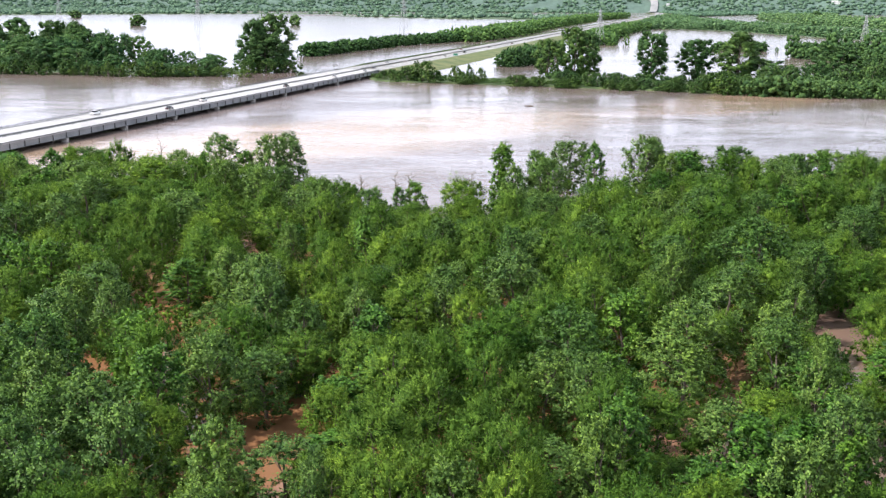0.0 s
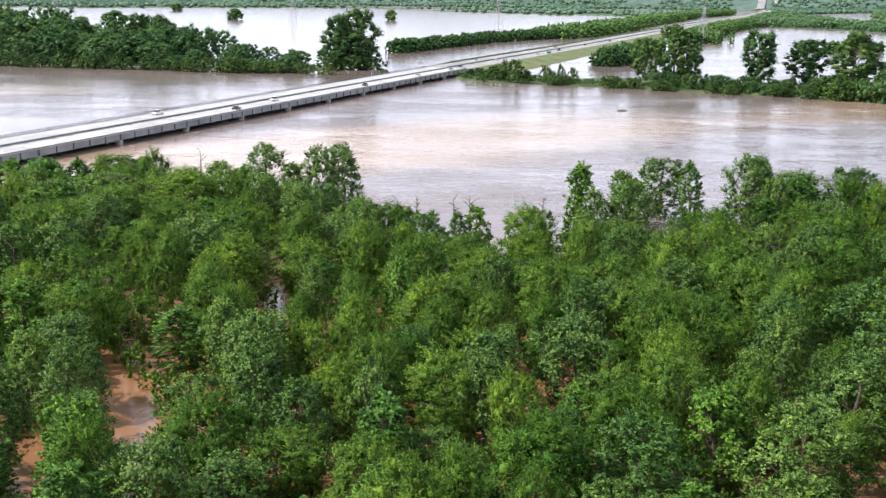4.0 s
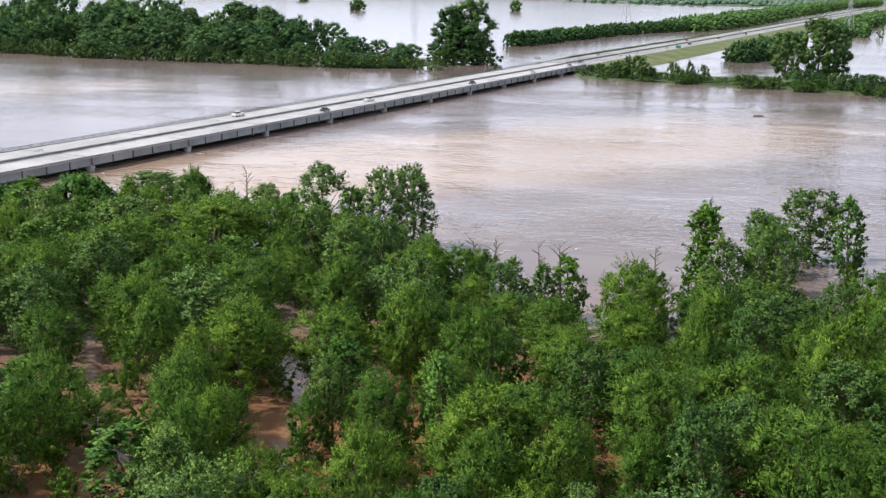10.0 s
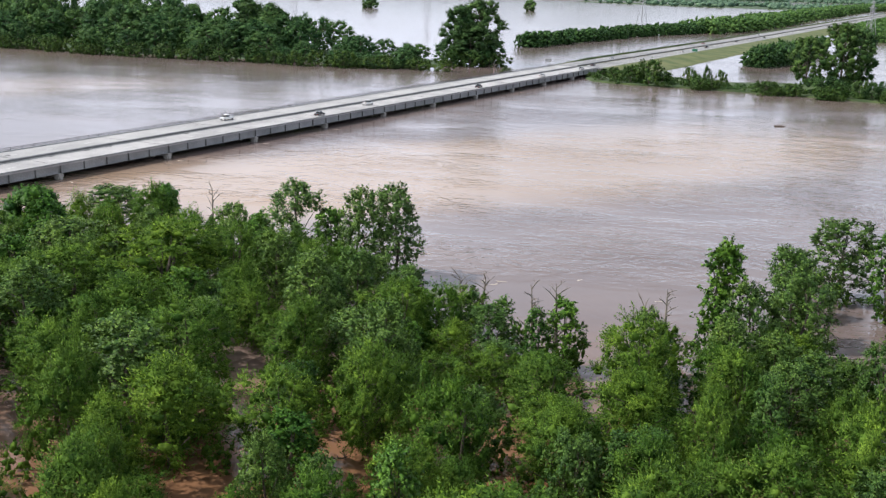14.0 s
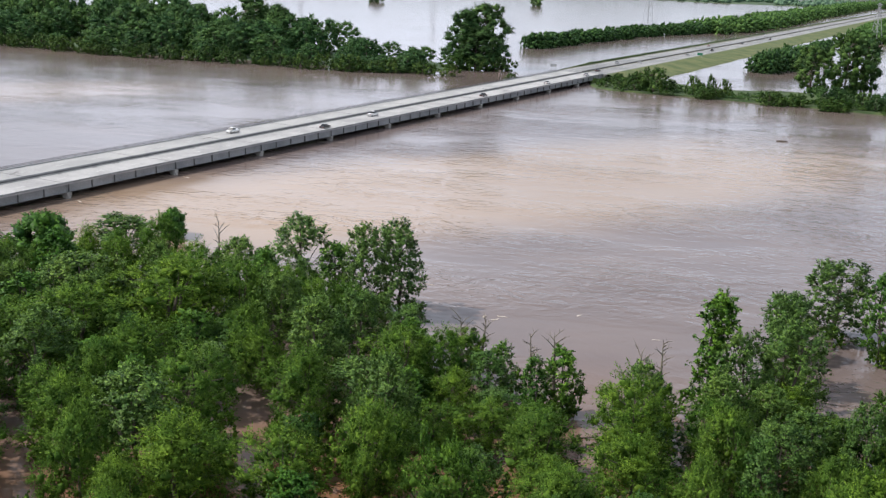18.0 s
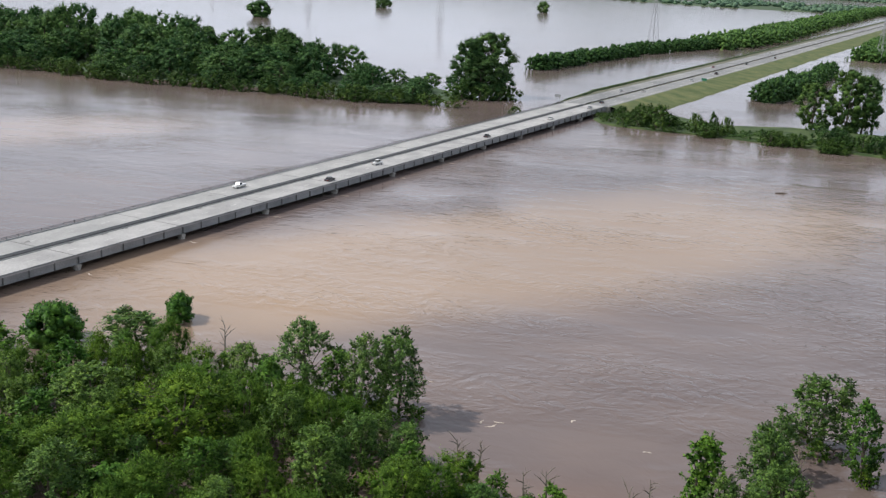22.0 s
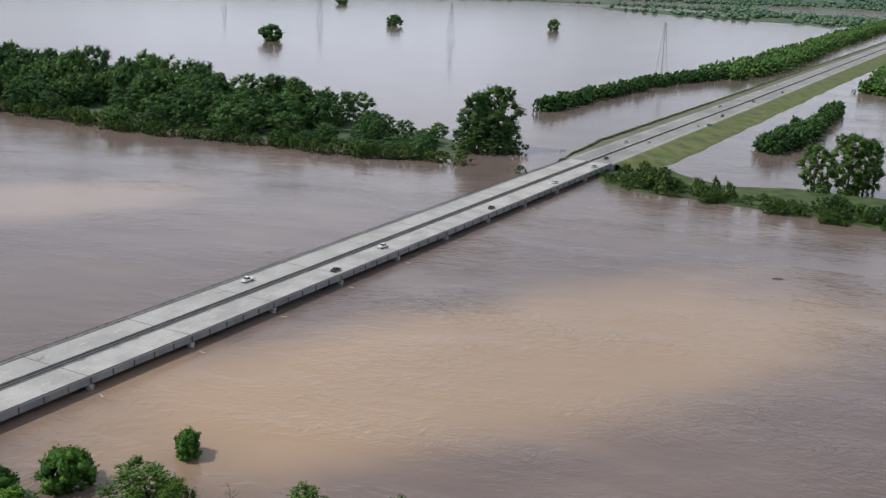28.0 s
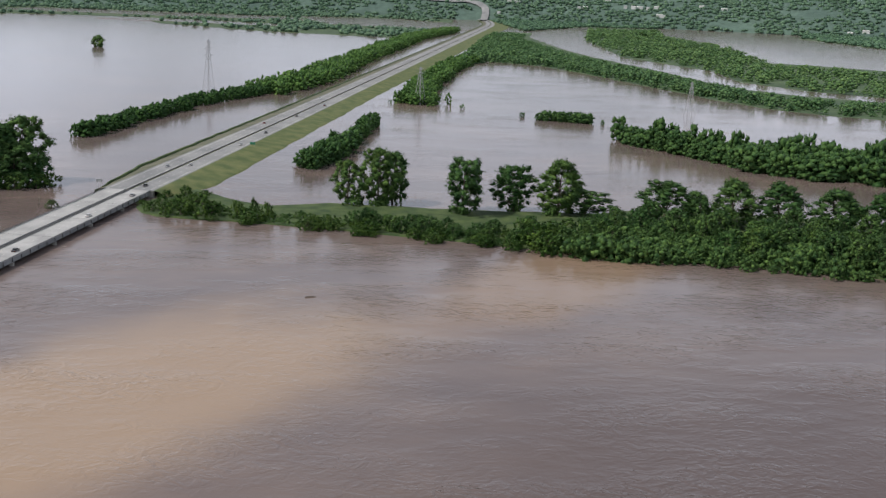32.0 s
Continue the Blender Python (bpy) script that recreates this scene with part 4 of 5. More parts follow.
for _ in range(7000):
    y = place.uniform(76, 300)
    x = place.uniform(-0.56 * y + 5, 0.46 * y + 22)
    if not inside(FOREST, x, y):
        continue
    h, r = place.choice((7.0, 9.5, 11.5, 13.5)) + place.uniform(-0.7, 0.7), place.uniform(2.9, 4.6)
    if y > 228 and -34 < x < 12:
        h = min(h, 8.0)
    if any((x - a) ** 2 + (y - b) ** 2 < (0.78 * (r + c)) ** 2 for a, b, c in taken):
        if len(low_growth) < 420 and all((x - a) ** 2 + (y - b) ** 2 > (0.5 * c + 1.2) ** 2 for a, b, c in taken) and not any(abs(x - a + (b - y) * (a - 6) / 120) < 0.6 * c and -3 < b - y < 6 for a, b, c in POOLS):
            low_growth.append((x, y, place.uniform(2.5, 5.0), place.uniform(1.8, 3.0)))
        continue
    if any(abs(x - a + (b - y) * (a - 6) / 120) < c * 0.42 + r * 0.34 and -3 < b - y < 1.9 * h for a, b, c in POOLS):
        continue
    taken.append((x, y, r))
    pick = place.random()
    kinds = willow if pick < 0.50 else (cotton if pick < 0.86 else vine)
    plant(kinds, fill, x, y, h, r * 1.3, place.uniform(0, 6.28), group="flooded forest trees")
    fill += 1

# river's edge: single bushes in the water, a bare snag
for x, y, h, r in ((-103.5, 317, 6.5, 4.6), (-121, 295, 9, 7.5), (-133, 283, 8, 7.0)):
    plant(shrub, int(x), x, y, h, r, place.uniform(0, 6), "round bright green shrub standing alone in flood water")


def snag(x, y, h, seed, mat, label):
    r = random.Random(seed)
    thing = new("snag")
    thing.location = (x, y, 0)
    tagged(thing, label, "dead tree")
    bm = bmesh.new()
    top = Vector((r.uniform(-0.8, 0.8), r.uniform(-0.8, 0.8), h))
    tube(bm, [(0, 0, -1), top * 0.35, top * 0.7, top], [0.3, 0.24, 0.15, 0.03])
    part("trunk", bm, mat, thing)
    for i in range(16):
        f = 0.3 + 0.043 * i
        a = r.uniform(0, 6.28)
        p = top * f
        q = p + Vector((math.cos(a), math.sin(a), r.uniform(0.3, 1.1))) * r.uniform(0.9, 2.2)
        bm = bmesh.new()
        tube(bm, [p, (p + q) / 2 + Vector((0, 0, 0.15)), q], [0.09, 0.06, 0.02], 5)
        tube(bm, [(p + q) / 2, (p + q) / 2 + Vector((r.uniform(-0.6, 0.6), r.uniform(-0.6, 0.6), 0.7))], [0.045, 0.015], 4)
        part("branch", bm, mat, thing)
    return thing


for x, y, h, r in ((-75, 279, 9, 2.6), (-71, 277, 7, 2.2), (-64, 277, 11, 4.0), (-52, 281, 12, 4.2), (-22, 254, 7, 2.4), (-16, 250, 8, 2.6), (6, 244, 8, 3.2)):
    plant(vine, int(x * y), x, y, h, r, place.uniform(0, 6), group="flooded forest trees")
for i, (x, y, h) in enumerate(((-75, 281, 14), (-71, 280, 11), (-21, 256, 9), (-24, 258, 8), (-11, 243, 12), (-8, 244, 12), (6, 246, 12), (3, 246, 10), (28, 268, 9))):
    snag(x, y, h, 300 + i, DEAD_WOOD, "bare grey dead tree standing in flood water")
snag(-104, 697, 6, 330, DEAD_WOOD, "small bare bush standing in flood water")

# ---- far trees ----
for x, y, h, r in ((79, 716, 34, 7.5), (62, 718, 26, 6), (88, 722, 31, 7), (126, 698, 32, 10), (157, 706, 27, 8), (180, 696, 32, 10), (196, 694, 15, 10), (235, 674, 29, 13), (255, 676, 22, 10), (275, 668, 32, 14), (300, 664, 31, 14), (325, 650, 30, 14), (350, 640, 31, 14), (380, 625, 30, 14), (410, 600, 28, 14)):
    plant(tall, int(x + y), x, y, h * (1.0 if x < 225 else 0.86), r * (1.5 if x < 225 else 1.15), place.uniform(0, 6), "tall dark cottonwood on the grassy river bank", "river bank trees")
shore = ((-50, -38, -16, 20, 71, 126, 177, 227, 300, 420), (690, 681, 671, 658, 637, 614, 594, 580, 552, 512))
bank_spots = []
for x, y, r in ((78, 716, 9), (66, 718, 7), (86, 720, 8), (126, 698, 11), (157, 706, 9), (180, 696, 11)):
    bank_spots += [(x + place.uniform(-1, 1) * r * 0.7, y - place.uniform(0, 6), place.uniform(4, 8), place.uniform(3.5, 6)) for _ in range(3)]
for i in range(130):
    x = place.uniform(-40, 165)
    bank_spots.append((x, np.interp(x, *shore) + place.uniform(8, 34), place.uniform(1.8, 3.6), place.uniform(2, 4)))
for i in range(420):
    f = place.random() ** 0.8
    x = -48 + 448 * f
    deep = 15 + 20 * min(1.0, max(0.0, (x - 40) / 130)) + 40 * min(1.0, max(0.0, (x - 180) / 60))
    y = np.interp(x, *shore) + place.random() ** 1.4 * deep
    h = 2.4 + 4.6 * place.random() ** 1.7 + 2.5 * f + (5.0 * place.random() if x > 150 else 0)
    if x < 160 and noise.noise(Vector((x * 0.055, 4.0, 0))) < 0.02:
        continue
    if x > 160:
        bank_spots.append((x, y, h, h * place.uniform(0.7, 1.1)))
        continue
    plant(bushy, i, x, y, h, h * place.uniform(0.7, 1.1), place.uniform(0, 6), "green bush at the edge of the flooded bank", "river bank bushes")
for i in range(130):
    x = 62 + 358 * (i / 129) ** 0.85 + place.uniform(-4, 4)
    y = np.interp(x, *shore) + place.uniform(14, 30 + 62 * min(1.0, max(0.0, (x - 120) / 120)))
    h = place.uniform(5, 10) if x < 175 else place.uniform(9, 19)
    plant(bank_wood, i, x, y, h, max(5.5, h * place.uniform(0.45, 0.62)), place.uniform(0, 6), "dark green thicket tree on the flooded river bank", "river bank trees")
for x, y, h, r in ((-18, 678, 14, 9), (-28, 682, 10, 7), (-36, 684, 7, 6), (-44, 692, 6, 5), (-12, 690, 7, 6), (-34, 700, 6, 6), (-24, 706, 6, 6), (2, 674, 11, 4.5), (5, 672, 8, 4), (11, 676, 12, 3.5), (17, 674, 10, 4), (-97, 697, 5, 3.5)):
    plant(bushy, int(x), x, y, h, r, place.uniform(0, 6), "leafy green bush beside the end of the bridge", "river bank bushes")
for u, s, h, r in ((4, 256, 3.5, 3), (9, 250, 4, 3.5), (13, 262, 6, 4.5), (9, 280, 5, 4), (21, 268, 5.5, 4), (17, 290, 6, 5), (29, 274, 6, 4.5), (28, 292, 4, 4), (35, 266, 4.5, 4)):
    at = HIGHWAY @ Vector((u, s, 0))
    plant(bushy, int(u + s), at.x, at.y, h, r, place.uniform(0, 6), "leafy green bush beside the end of the bridge", "river bank bushes")
for i in range(150):
    x = -640 + 482 * (i / 149) + place.uniform(-3, 3)
    front = np.interp(x, (-620, -485, -347, -250, -180, -138), (786, 764, 724, 716, 708, 714))
    back = np.interp(x, (-620, -360, -260, -170, -138), (905, 885, 850, 800, 760))
    f = place.random()
    y = front + (back - front) * f
    inland = np.interp(x, (-640, -345, -320, -300, -256, -226, -140), (1.3, 1.2, 0.9, 1.1, 1.05, 0.52, 0.44))
    h = (place.uniform(7, 14) + 17 * min(1.0, f * 1.7)) * inland * place.uniform(0.72, 1.08)
    plant(broad, i, x, y, h, min(max(h * 0.66, 8), 15) * place.uniform(0.85, 1.25), place.uniform(0, 6), "dark green tree of the flooded wooded island", "island trees")
for i in range(62):
    x = -600 + 432 * (i / 61) + place.uniform(-3, 3)
    y = np.interp(x, (-620, -485, -347, -250, -180, -138), (786, 764, 722, 714, 706, 712)) + place.uniform(-5, 8)
    h = place.uniform(6, 11)
    plant(bushy, i, x, y, h, h * place.uniform(0.6, 0.9), place.uniform(0, 6), "green bush standing in the water before the island", "island bushes")
for x, y, h, r in ((-138, 770, 36, 15), (-126, 774, 40, 16), (-131, 763, 26, 16), (-146, 762, 14, 10), (-118, 768, 15, 9), (-134, 757, 11, 10), (-122, 758, 10, 8), (-163, 722, 11, 9), (-163, 735, 14, 10), (-200, 760, 16, 10), (-278, 800, 33, 13), (-292, 806, 34, 14), (-345, 820, 31, 13), (-395, 830, 30, 13)):
    plant(tall if h > 25 else broad, int(x), x, y, h, r, place.uniform(0, 6), "broad dark tree on the flooded wooded island", "island trees")
for x, y, h, r in ((-134, 709, 7, 6), (-152, 713, 7, 7), (-146, 713, 6, 6), (-129, 751, 9, 9), (-118, 757, 9, 9), (-140, 750, 10, 9), (-112, 764, 8, 7)):
    plant(bushy, int(x), x, y, h, r, place.uniform(0, 6), "round green bush standing in flood water by the island", "island bushes")
for x, y, h, r in ((-590, 1478, 27, 17), (-556, 1925, 24, 15), (-297, 2042, 24, 13), (-904, 2615, 22, 18), (1000, 3080, 30, 16)):
    plant(lone, int(x), x, y, h * 0.85, r * 1.15, place.uniform(0, 6), "lone round tree standing in wide flood water", "lone trees")


def thicket(name, spots, label, length, width, leaves, leaf=FAR_LEAF, lobes=6, fill=0.85, squat=0.5):
    """Many far crowns in one mesh. Spots are (x, y, height, radius), with the ground's height where it is not 0."""
    kinds = []
    for i in range(6):
        cores = []
        q = crown_quads(500 + i, 1.0, -0.10, 1.0, max(3 * lobes, 5), leaves, length, width, 0.1, ("spread", "round", "spread")[i % 3], 0.4, 4, cores, lump=(0.19, 0.36), squat=squat)
        if lobes < 3:
            cores = [(np.array([0.0, 0.0, 0.40]), np.array([0.85, 0.85, 0.52]))]
        kinds.append((q, *core_arrays(cores, 500 + i, fill)))
    out, verts, faces, count = [], [], [], 0
    for i, (x, y, h, r, *base) in enumerate(spots):
        q, v, f = kinds[i % 6]
        a = place.uniform(0, 6.28)
        c, s = math.cos(a), math.sin(a)
        m = np.diag([r, r, h]) @ np.array([[c, s, 0], [-s, c, 0], [0, 0, 1]])
        at = np.array([x, y, base[0] if base else 0])
        out.append(q @ m + at)
        verts.append(v @ m + at)
        faces.append(f + count)
        count += len(v)
    ob = part(name, leafy_mesh(name, np.concatenate(verts), np.concatenate(faces), np.concatenate(out), leaf), leaf)
    return tagged(ob, label, "woods", kind="stuff")


def along(path, wide, step, low, high, r):
    spots = []
    for (xa, ya), (xb, yb) in zip(path, path[1:]):
        n = int(math.dist((xa, ya), (xb, yb)) / step * max(1, wide / 9))
        for k in range(n):
            f = place.random()
            w = place.uniform(-0.5, 0.5) * wide
            nx, ny = (yb - ya) / math.dist((xa, ya), (xb, yb)), -(xb - xa) / math.dist((xa, ya), (xb, yb))
            h = place.uniform(low, high)
            spots.append((xa + (xb - xa) * f + nx * w, ya + (yb - ya) * f + ny * w, h, r * place.uniform(0.7, 1.3)))
    return spots


def fill_wood(poly, count, low, high, r, cover=0.32):
    xs, ys = [p[0] for p in poly], [p[1] for p in poly]
    spots = []
    while len(spots) < count:
        x, y = place.uniform(min(xs), max(xs)), place.uniform(min(ys), max(ys))
        h = place.uniform(low, high)
        m = h * y / 125
        if inside(poly, x, y) and inside(poly, x + 0.3 * m, y + 0.95 * m) and noise.noise(Vector((x * 0.006, y * 0.004, 1))) > -cover and math.hypot(x, y) < 4900 and not any(inside(p, x, y) or inside(p, x + 0.1 * m, y + 0.5 * m) for p in far_pools):
            spots.append((x, y, h, r * place.uniform(0.6, 1.2) * (0.5 + 0.5 * h / high)))
    return spots


thicket("bank_undergrowth", bank_spots, "green bushes along the flooded bank", 0.10, 0.075, 480, SHADED_LEAF, 9, 0.5, 0.9)
thicket("hedgerow_west", along([(-130, 965), (-95, 1100), (-50, 1240), (0, 1335)], 14, 3.6, 8, 13, 6), "long dark hedgerow standing in flood water beside the highway", 0.20, 0.17, 90, SHADED_LEAF)
thicket("hedgerow_north", along([(0, 1330), (60, 1500), (150, 1950), (310, 2650), (480, 3200)], 44, 7, 11, 18, 8), "long green belt of trees beside the highway", 0.26, 0.22, 34, SUNLIT_BELT_LEAF, 3)
thicket("hedgerow_east", along([(36, 840), (58, 885), (72, 940)], 18, 2.6, 8, 15, 6) + along([(76, 950), (104, 1090)], 12, 3.5, 7, 13, 5), "dark hedgerow standing in flood water", 0.18, 0.15, 130, SHADED_LEAF)
thicket("hedgerow_island", along([(150, 1290), (190, 1260)], 40, 4, 9, 14, 7) + along([(165, 1300), (195, 1450), (262, 1735), (330, 1960)], 30, 5.5, 9, 16, 8) + [(208, 1232, 5, 4), (135, 1268, 4, 3)], "green wooded strip along the highway", 0.22, 0.18, 60, SUNLIT_BELT_LEAF, 4)
thicket("hedgerow_pond", along([(268, 1152), (318, 1130)], 9, 1.8, 6, 11, 6.5) + [(259, 1170, 5, 4), (328, 1120, 5, 3)], "small dark hedgerow alone in flood water", 0.20, 0.17, 90, SHADED_LEAF)
thicket("hedgerow_far_bank", [(312, 1016, 22, 9), (316, 1008, 15, 8)] + along([(318, 1008), (345, 950), (375, 890)], 26, 3.4, 9, 18, 8) + along([(330, 985), (372, 895)], 20, 22, 20, 27, 8) + along([(375, 890), (420, 850), (560, 790)], 64, 3.4, 10, 20, 10) + along([(375, 890), (560, 790)], 40, 30, 20, 28, 9), "dark belt of trees standing in flood water", 0.15, 0.13, 170, SHADED_LEAF)
thicket("woods_east", fill_wood(WOOD_EAST, 1700, 5, 17, 10, 1), "dense green flood plain woods", 0.22, 0.19, 44, LIGHT_HAZE_LEAF, 4, 0.85)
thicket("woods_far_east", fill_wood(WOOD_FAR_EAST, 2000, 5, 17, 12, 1), "dense green flood plain woods", 0.22, 0.19, 36, LIGHT_HAZE_LEAF, 3, 0.9)
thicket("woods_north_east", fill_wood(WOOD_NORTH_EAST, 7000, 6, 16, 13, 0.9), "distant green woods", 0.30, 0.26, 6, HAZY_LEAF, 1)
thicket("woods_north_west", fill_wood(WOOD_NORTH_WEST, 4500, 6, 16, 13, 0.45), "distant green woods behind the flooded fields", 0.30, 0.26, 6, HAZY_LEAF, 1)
slopes = []
for i in range(9000):
    a, f = radians(place.uniform(42, 115)), place.random()
    d = 4430 + 450 * f
    if noise.noise(Vector((a * 30, f * 4, 2))) > -0.35 and not (f < 0.35 and min((Vector((d * math.cos(a), d * math.sin(a), 0)) - p).length for p in line) < 34):
        slopes.append((d * math.cos(a), d * math.sin(a), place.uniform(7, 15), place.uniform(8, 15), hill_top(a, f) - 2))
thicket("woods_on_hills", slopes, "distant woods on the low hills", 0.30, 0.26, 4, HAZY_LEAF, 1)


def far_building(bearing, f, wide, deep, high, roofing):
    """A small pale building far off on the rising ground."""
    a, d = radians(bearing), 4430 + 450 * f
    thing = new("far_building")
    thing.matrix_world = pose(d * math.cos(a), d * math.sin(a), hill_top(a, f) + 4, 0, 0, bearing - 90)
    tagged(thing, "pale distant building among the far woods", "building", "far pale buildings")
    bm = bmesh.new()
    box(bm, -wide / 2, wide / 2, -deep / 2, deep / 2, -8, high)
    part("wall", bm, PALE_WALL, thing)
    bm = bmesh.new()
    a = [bm.verts.new((x, y, z)) for x in (-wide / 2 - 0.5, wide / 2 + 0.5) for y, z in ((-deep / 2 - 0.5, high), (0, high + deep * 0.22), (deep / 2 + 0.5, high))]
    for f in ((0, 1, 4, 3), (1, 2, 5, 4), (0, 2, 1), (3, 4, 5), (0, 3, 5, 2)):
        bm.faces.new([a[i] for i in f])
    bmesh.ops.recalc_face_normals(bm, faces=bm.faces)
    part("roof", bm, roofing, thing)


for i, (bearing, f) in enumerate(((79.2, 0.14), (78.7, 0.38), (78.3, 0.36), (75.2, 0.30), (74.9, 0.33), (73.8, 0.51), (72.9, 0.36), (72.5, 0.35), (72.2, 0.37), (71.8, 0.36), (71.4, 0.38), (71.2, 0.20), (71.0, 0.20), (69.2, 0.43), (68.1, 0.43), (75.9, 0.57), (62.2, 0.05), (61.5, 0.08))):
    far_building(bearing, f, 13 + 6 * (i % 3), 10, 3 + 1.5 * (i % 2), PALE_WALL if i % 3 else PYLON_STEEL)
thicket("undergrowth", low_growth + edge_growth, "low green willow shrubs between the flooded trees", 0.15, 0.06, 420, WILLOW_LEAF, 8, 0.4, 0.8)


# ---- power pylons ----
def pylon(x, y, h, turn):
    thing = new("pylon")
    thing.matrix_world = pose(x, y, 0, 0, 0, turn)
    tagged(thing, "tall grey lattice power pylon standing in flood water", "pylon", "power line pylons")
    levels = [0, 0.2, 0.38, 0.54, 0.68, 0.8, 0.9, 1.0]

    def half(f):
        return 4.2 * (1 - f) ** 1.15 + 0.5

    for sx in (-1, 1):
        for sy in (-1, 1):
            bm = bmesh.new()
            tube(bm, [(sx * half(f), sy * half(f), f * h) for f in levels], [0.2] * len(levels), 4)
            part("leg", bm, PYLON_STEEL, thing)
    for a, b in zip(levels, levels[1:]):
        for k in range(4):
            c0, c1 = [((-1, -1), (1, -1), (1, 1), (-1, 1))[(k + j) % 4] for j in (0, 1)]
            p = (c0[0] * half(a), c0[1] * half(a), a * h)
            q = (c1[0] * half(b), c1[1] * half(b), b * h)
            for ends in ((p, q), ((c1[0] * half(a), c1[1] * half(a), a * h), (c0[0] * half(b), c0[1] * half(b), b * h))):
                bm = bmesh.new()
                tube(bm, ends, [0.08, 0.08], 4)
                part("brace", bm, PYLON_STEEL, thing)
    for f, reach in ((0.68, 7.5), (0.82, 6.5), (0.95, 5.0)):
        for s in (-1, 1):
            for up in (0.8, -0.8):
                bm = bmesh.new()
                tube(bm, [(s * half(f), 0, f * h + up), (s * reach, 0, f * h)], [0.2, 0.12], 4)
                part("crossarm", bm, PYLON_STEEL, thing)
    return thing


for x, y, h in ((-63, 1366, 56), (-394, 1688, 54), (-698, 1938, 54), (-1037, 2256, 52), (166, 1262, 40), (453, 1221, 36)):
    pylon(x, y, h, 45)



# ---- small things on the water and the road ----
def driftwood(x, y, turn, long, label, seed, girth=0.11):
    r = random.Random(seed)
    thing = new("driftwood")
    thing.matrix_world = pose(x, y, 0.05, 0, 0, turn)
    tagged(thing, label, "log")
    bm = bmesh.new()
    tube(bm, [(-long / 2, 0, 0), (-long * 0.2, 0.35, 0.05), (long * 0.1, 0.1, 0.12), (long * 0.3, 0.35, 0.02), (long / 2, 0.2, 0.3)], [girth, girth * 0.9, girth * 0.75, girth * 0.55, girth * 0.2], 8)
    part("stem", bm, BARK, thing)
    for k in range(5):
        bm = bmesh.new()
        p = Vector((long * r.uniform(-0.2, 0.4), 0.1, 0.1))
        tube(bm, [p, p + Vector((r.uniform(-0.5, 0.8), r.uniform(-0.8, 0.8), r.uniform(0.4, 1.0)))], [0.06, 0.015], 5)
        part("branch", bm, BARK, thing)


driftwood(38, 529, 8, 4.5, "dark drift log floating in the river", 1, 0.34)
for i, (x, y, turn, long) in enumerate(((-2, 238, 30, 6), (0, 235, -20, 5), (-4, 236, 70, 5), (2, 232, 10, 4), (-31, 212, -35, 6), (-28, 209, 15, 5))):
    driftwood(x, y, turn, long, "grey drift branches caught between flooded trees", 10 + i)


def foam(x, y, turn, long, seed):
    """A thin curl of froth on the water."""
    r = random.Random(seed)
    bm = bmesh.new()
    rows = []
    for k in range(13):
        f = k / 12
        w = 0.22 * math.sin(math.pi * f) * r.uniform(0.5, 1.4) + 0.02
        c = Vector((long * (f - 0.5), 0.9 * math.sin(f * 5 + seed) * long * 0.12, 0.03))
        rows.append((bm.verts.new(c + Vector((0, w, 0))), bm.verts.new(c - Vector((0, w, 0)))))
    for (a, b), (c, d) in zip(rows, rows[1:]):
        bm.faces.new((a, b, d, c))
    for fc in bm.faces:
        fc.normal_update()
        if fc.normal.z < 0:
            fc.normal_flip()
    bmesh.ops.transform(bm, matrix=pose(x, y, 0, 0, 0, turn), verts=bm.verts)
    tagged(part("foam_curl", bm, FOAM), "thin pale curl of foam on the brown current", "foam", "foam curls")


for i, (x, y, turn, long) in enumerate(((-24, 283, 40, 2.6), (-23, 285, -20, 2.2), (-26, 284, 70, 1.8), (-10, 290, 60, 1.6), (4, 281, 20, 1.6), (-40, 300, 5, 2.0))):
    foam(x, y, turn, long, 40 + i)
for k in range(-3, 5):
    foam(-117 + 9.65 * k + 4.5, 460 + 38.7 * k - 2.5, -18 + 9 * (k % 3), 3.0, 60 + k)
    

def sign_post(u, s, turn, face):
    thing = new("road_sign")
    thing.matrix_world = HIGHWAY @ pose(u, s, 1.6 + 0.6 * rise(s), 0, 0, turn)
    tagged(thing, "plain road sign on two posts beside the highway", "road sign")
    for x in (-1.3, 1.3):
        bm = bmesh.new()
        box(bm, x - 0.08, x + 0.08, -0.08, 0.08, -1.2, 4.2)
        part("post", bm, PYLON_STEEL, thing)
    bm = bmesh.new()
    box(bm, -1.9, 1.9, 0.09, 0.14, 2.6, 4.3)
    bmesh.ops.bevel(bm, geom=list(bm.edges), offset=0.015, segments=1, affect="EDGES")
    part("panel", bm, face, thing)


sign_post(-36, 292, 5, PYLON_STEEL)
sign_post(5, 470, 180, SIGN_GREEN)


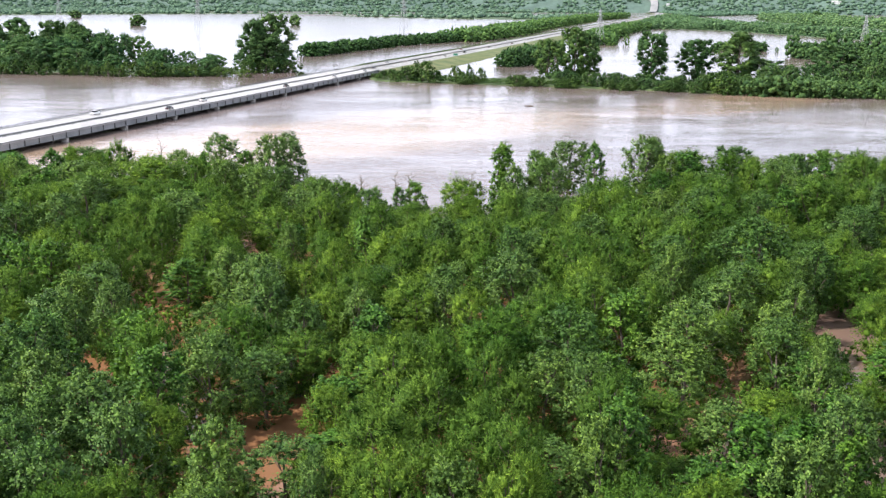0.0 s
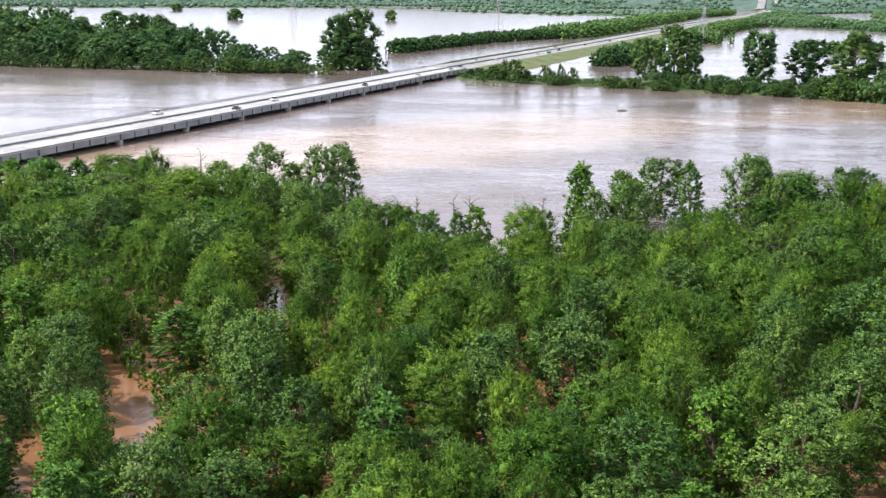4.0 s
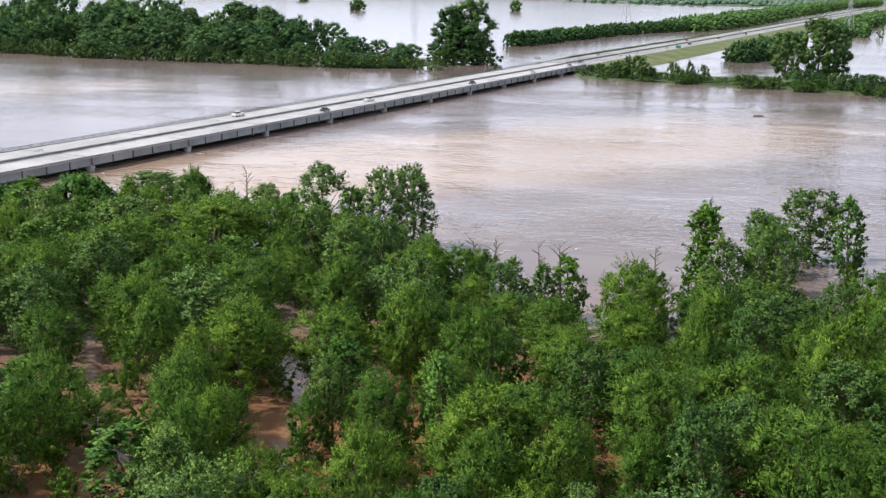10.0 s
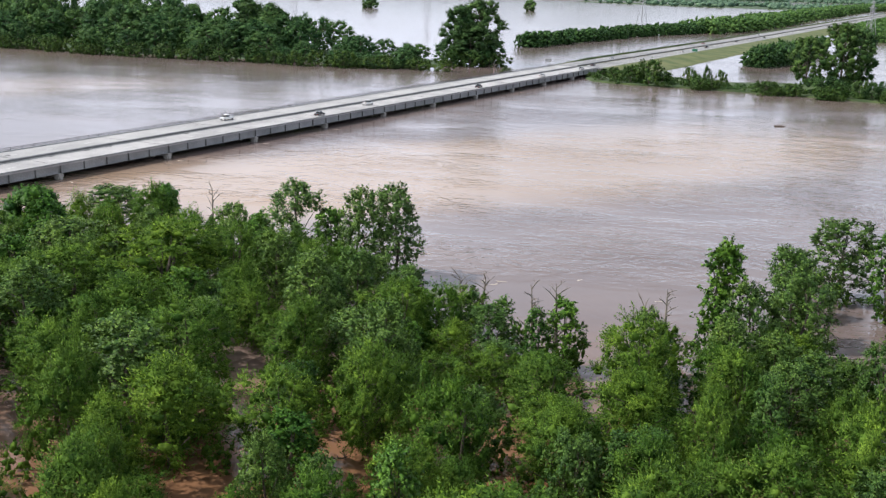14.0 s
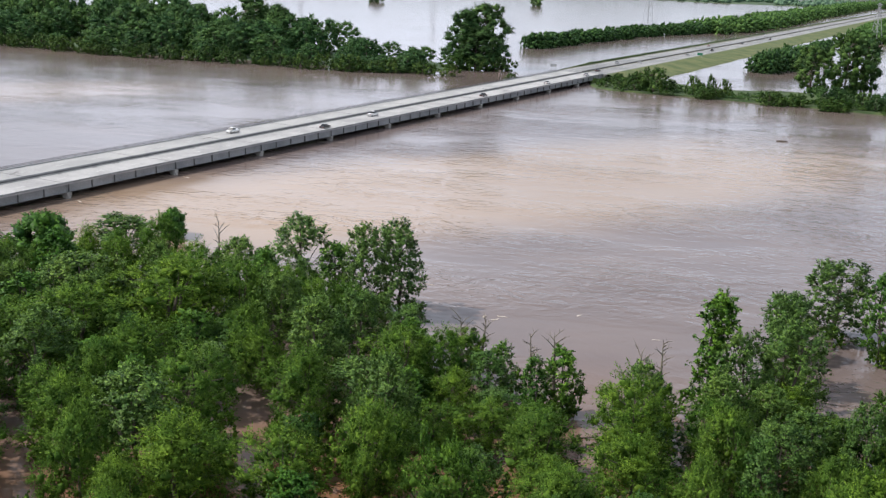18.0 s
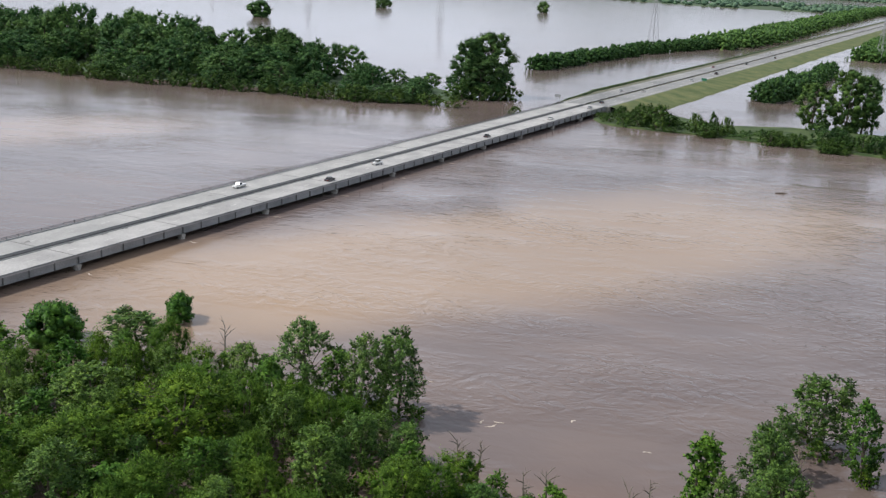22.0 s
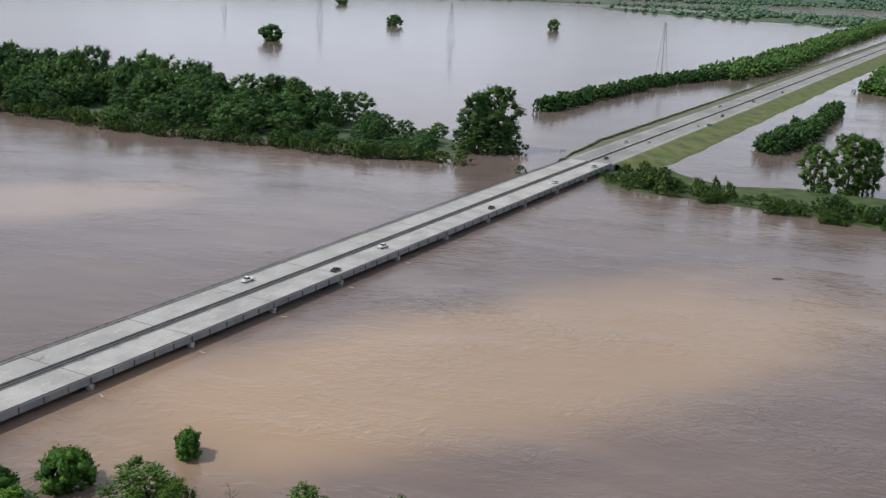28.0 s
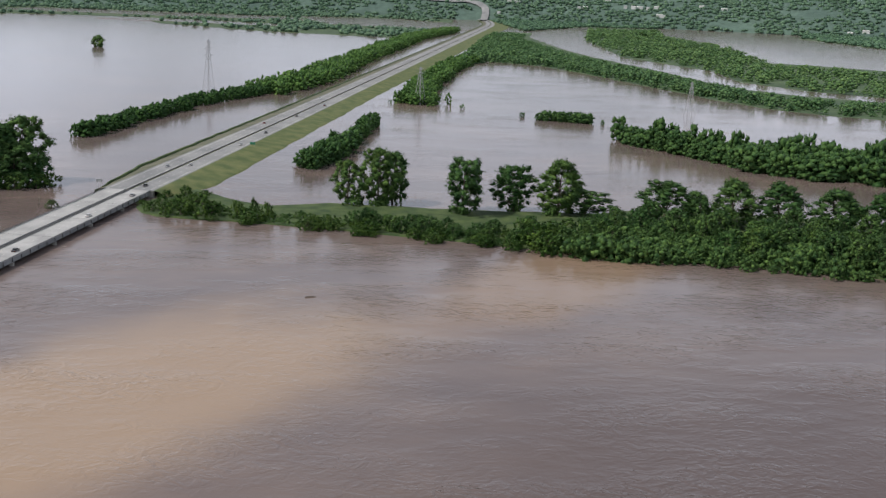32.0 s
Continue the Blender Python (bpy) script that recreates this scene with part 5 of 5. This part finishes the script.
def deck_litter(u, s, size, seed):
    """Flat dark drift litter left on the deck."""
    r = random.Random(seed)
    bm = bmesh.new()
    for k in range(9):
        p = Vector((r.uniform(-1, 1) * size, r.uniform(-1, 1) * size * 2.2, 0.02))
        q = p + Vector((r.uniform(-0.5, 0.5), r.uniform(0.2, 0.9), 0.03))
        tube(bm, [p, (p + q) / 2 + Vector((0, 0, 0.02)), q], [0.03, 0.06, 0.02], 5)
    bmesh.ops.transform(bm, matrix=HIGHWAY @ pose(u, s, 3.79), verts=bm.verts)
    tagged(part("drift_litter", bm, GUTTER), "dark drift litter lying on the bridge deck", "debris", "drift litter on the deck", kind="stuff")


for i, (u, s, size) in enumerate(((-10.9, -112, 0.4), (-10.8, -100, 0.5), (-11.0, -92, 0.4), (-21, -118, 0.8), (-21, -42, 0.8), (-10.9, -60, 0.5))):
    deck_litter(u, s, size, 200 + i)

# ---- cars ----
for args in (("white pickup on the bridge deck", WHITE, "pickup", -21.5, -27, TOWARD), ("white pickup on the bridge deck", WHITE, "pickup", -7.5, 40, AWAY), ("black car on the bridge deck", BLACK, "sedan", -4, 2, AWAY), ("black car on the bridge deck", BLACK, "sedan", -4, 130, AWAY),
             ("white car near the end of the bridge", WHITE, "sedan", -4, 205, AWAY), ("silver car on the highway", SILVER, "sedan", -4, 262, AWAY), ("black car on the highway", BLACK, "sedan", -8, 292, AWAY),
             ("white car on the highway", WHITE, "sedan", -8, 370, AWAY), ("silver car on the highway", SILVER, "sedan", -20, 360, TOWARD), ("white car on the highway", WHITE, "sedan", -4, 470, AWAY), ("black pickup on the highway", BLACK, "pickup", -4, 540, AWAY), ("black car on the highway", BLACK, "sedan", -8, 660, AWAY),
             ("black car on the highway", BLACK, "sedan", -4, 760, AWAY), ("red car on the highway", RED, "sedan", -22, 600, TOWARD), ("white van on the highway", WHITE, "van", -22, 820, TOWARD)):
    car(*args)

for src in (cotton, willow, vine, tall, broad, bank_wood, knob, lone, shrub, bushy):
    clear_kinds(src)
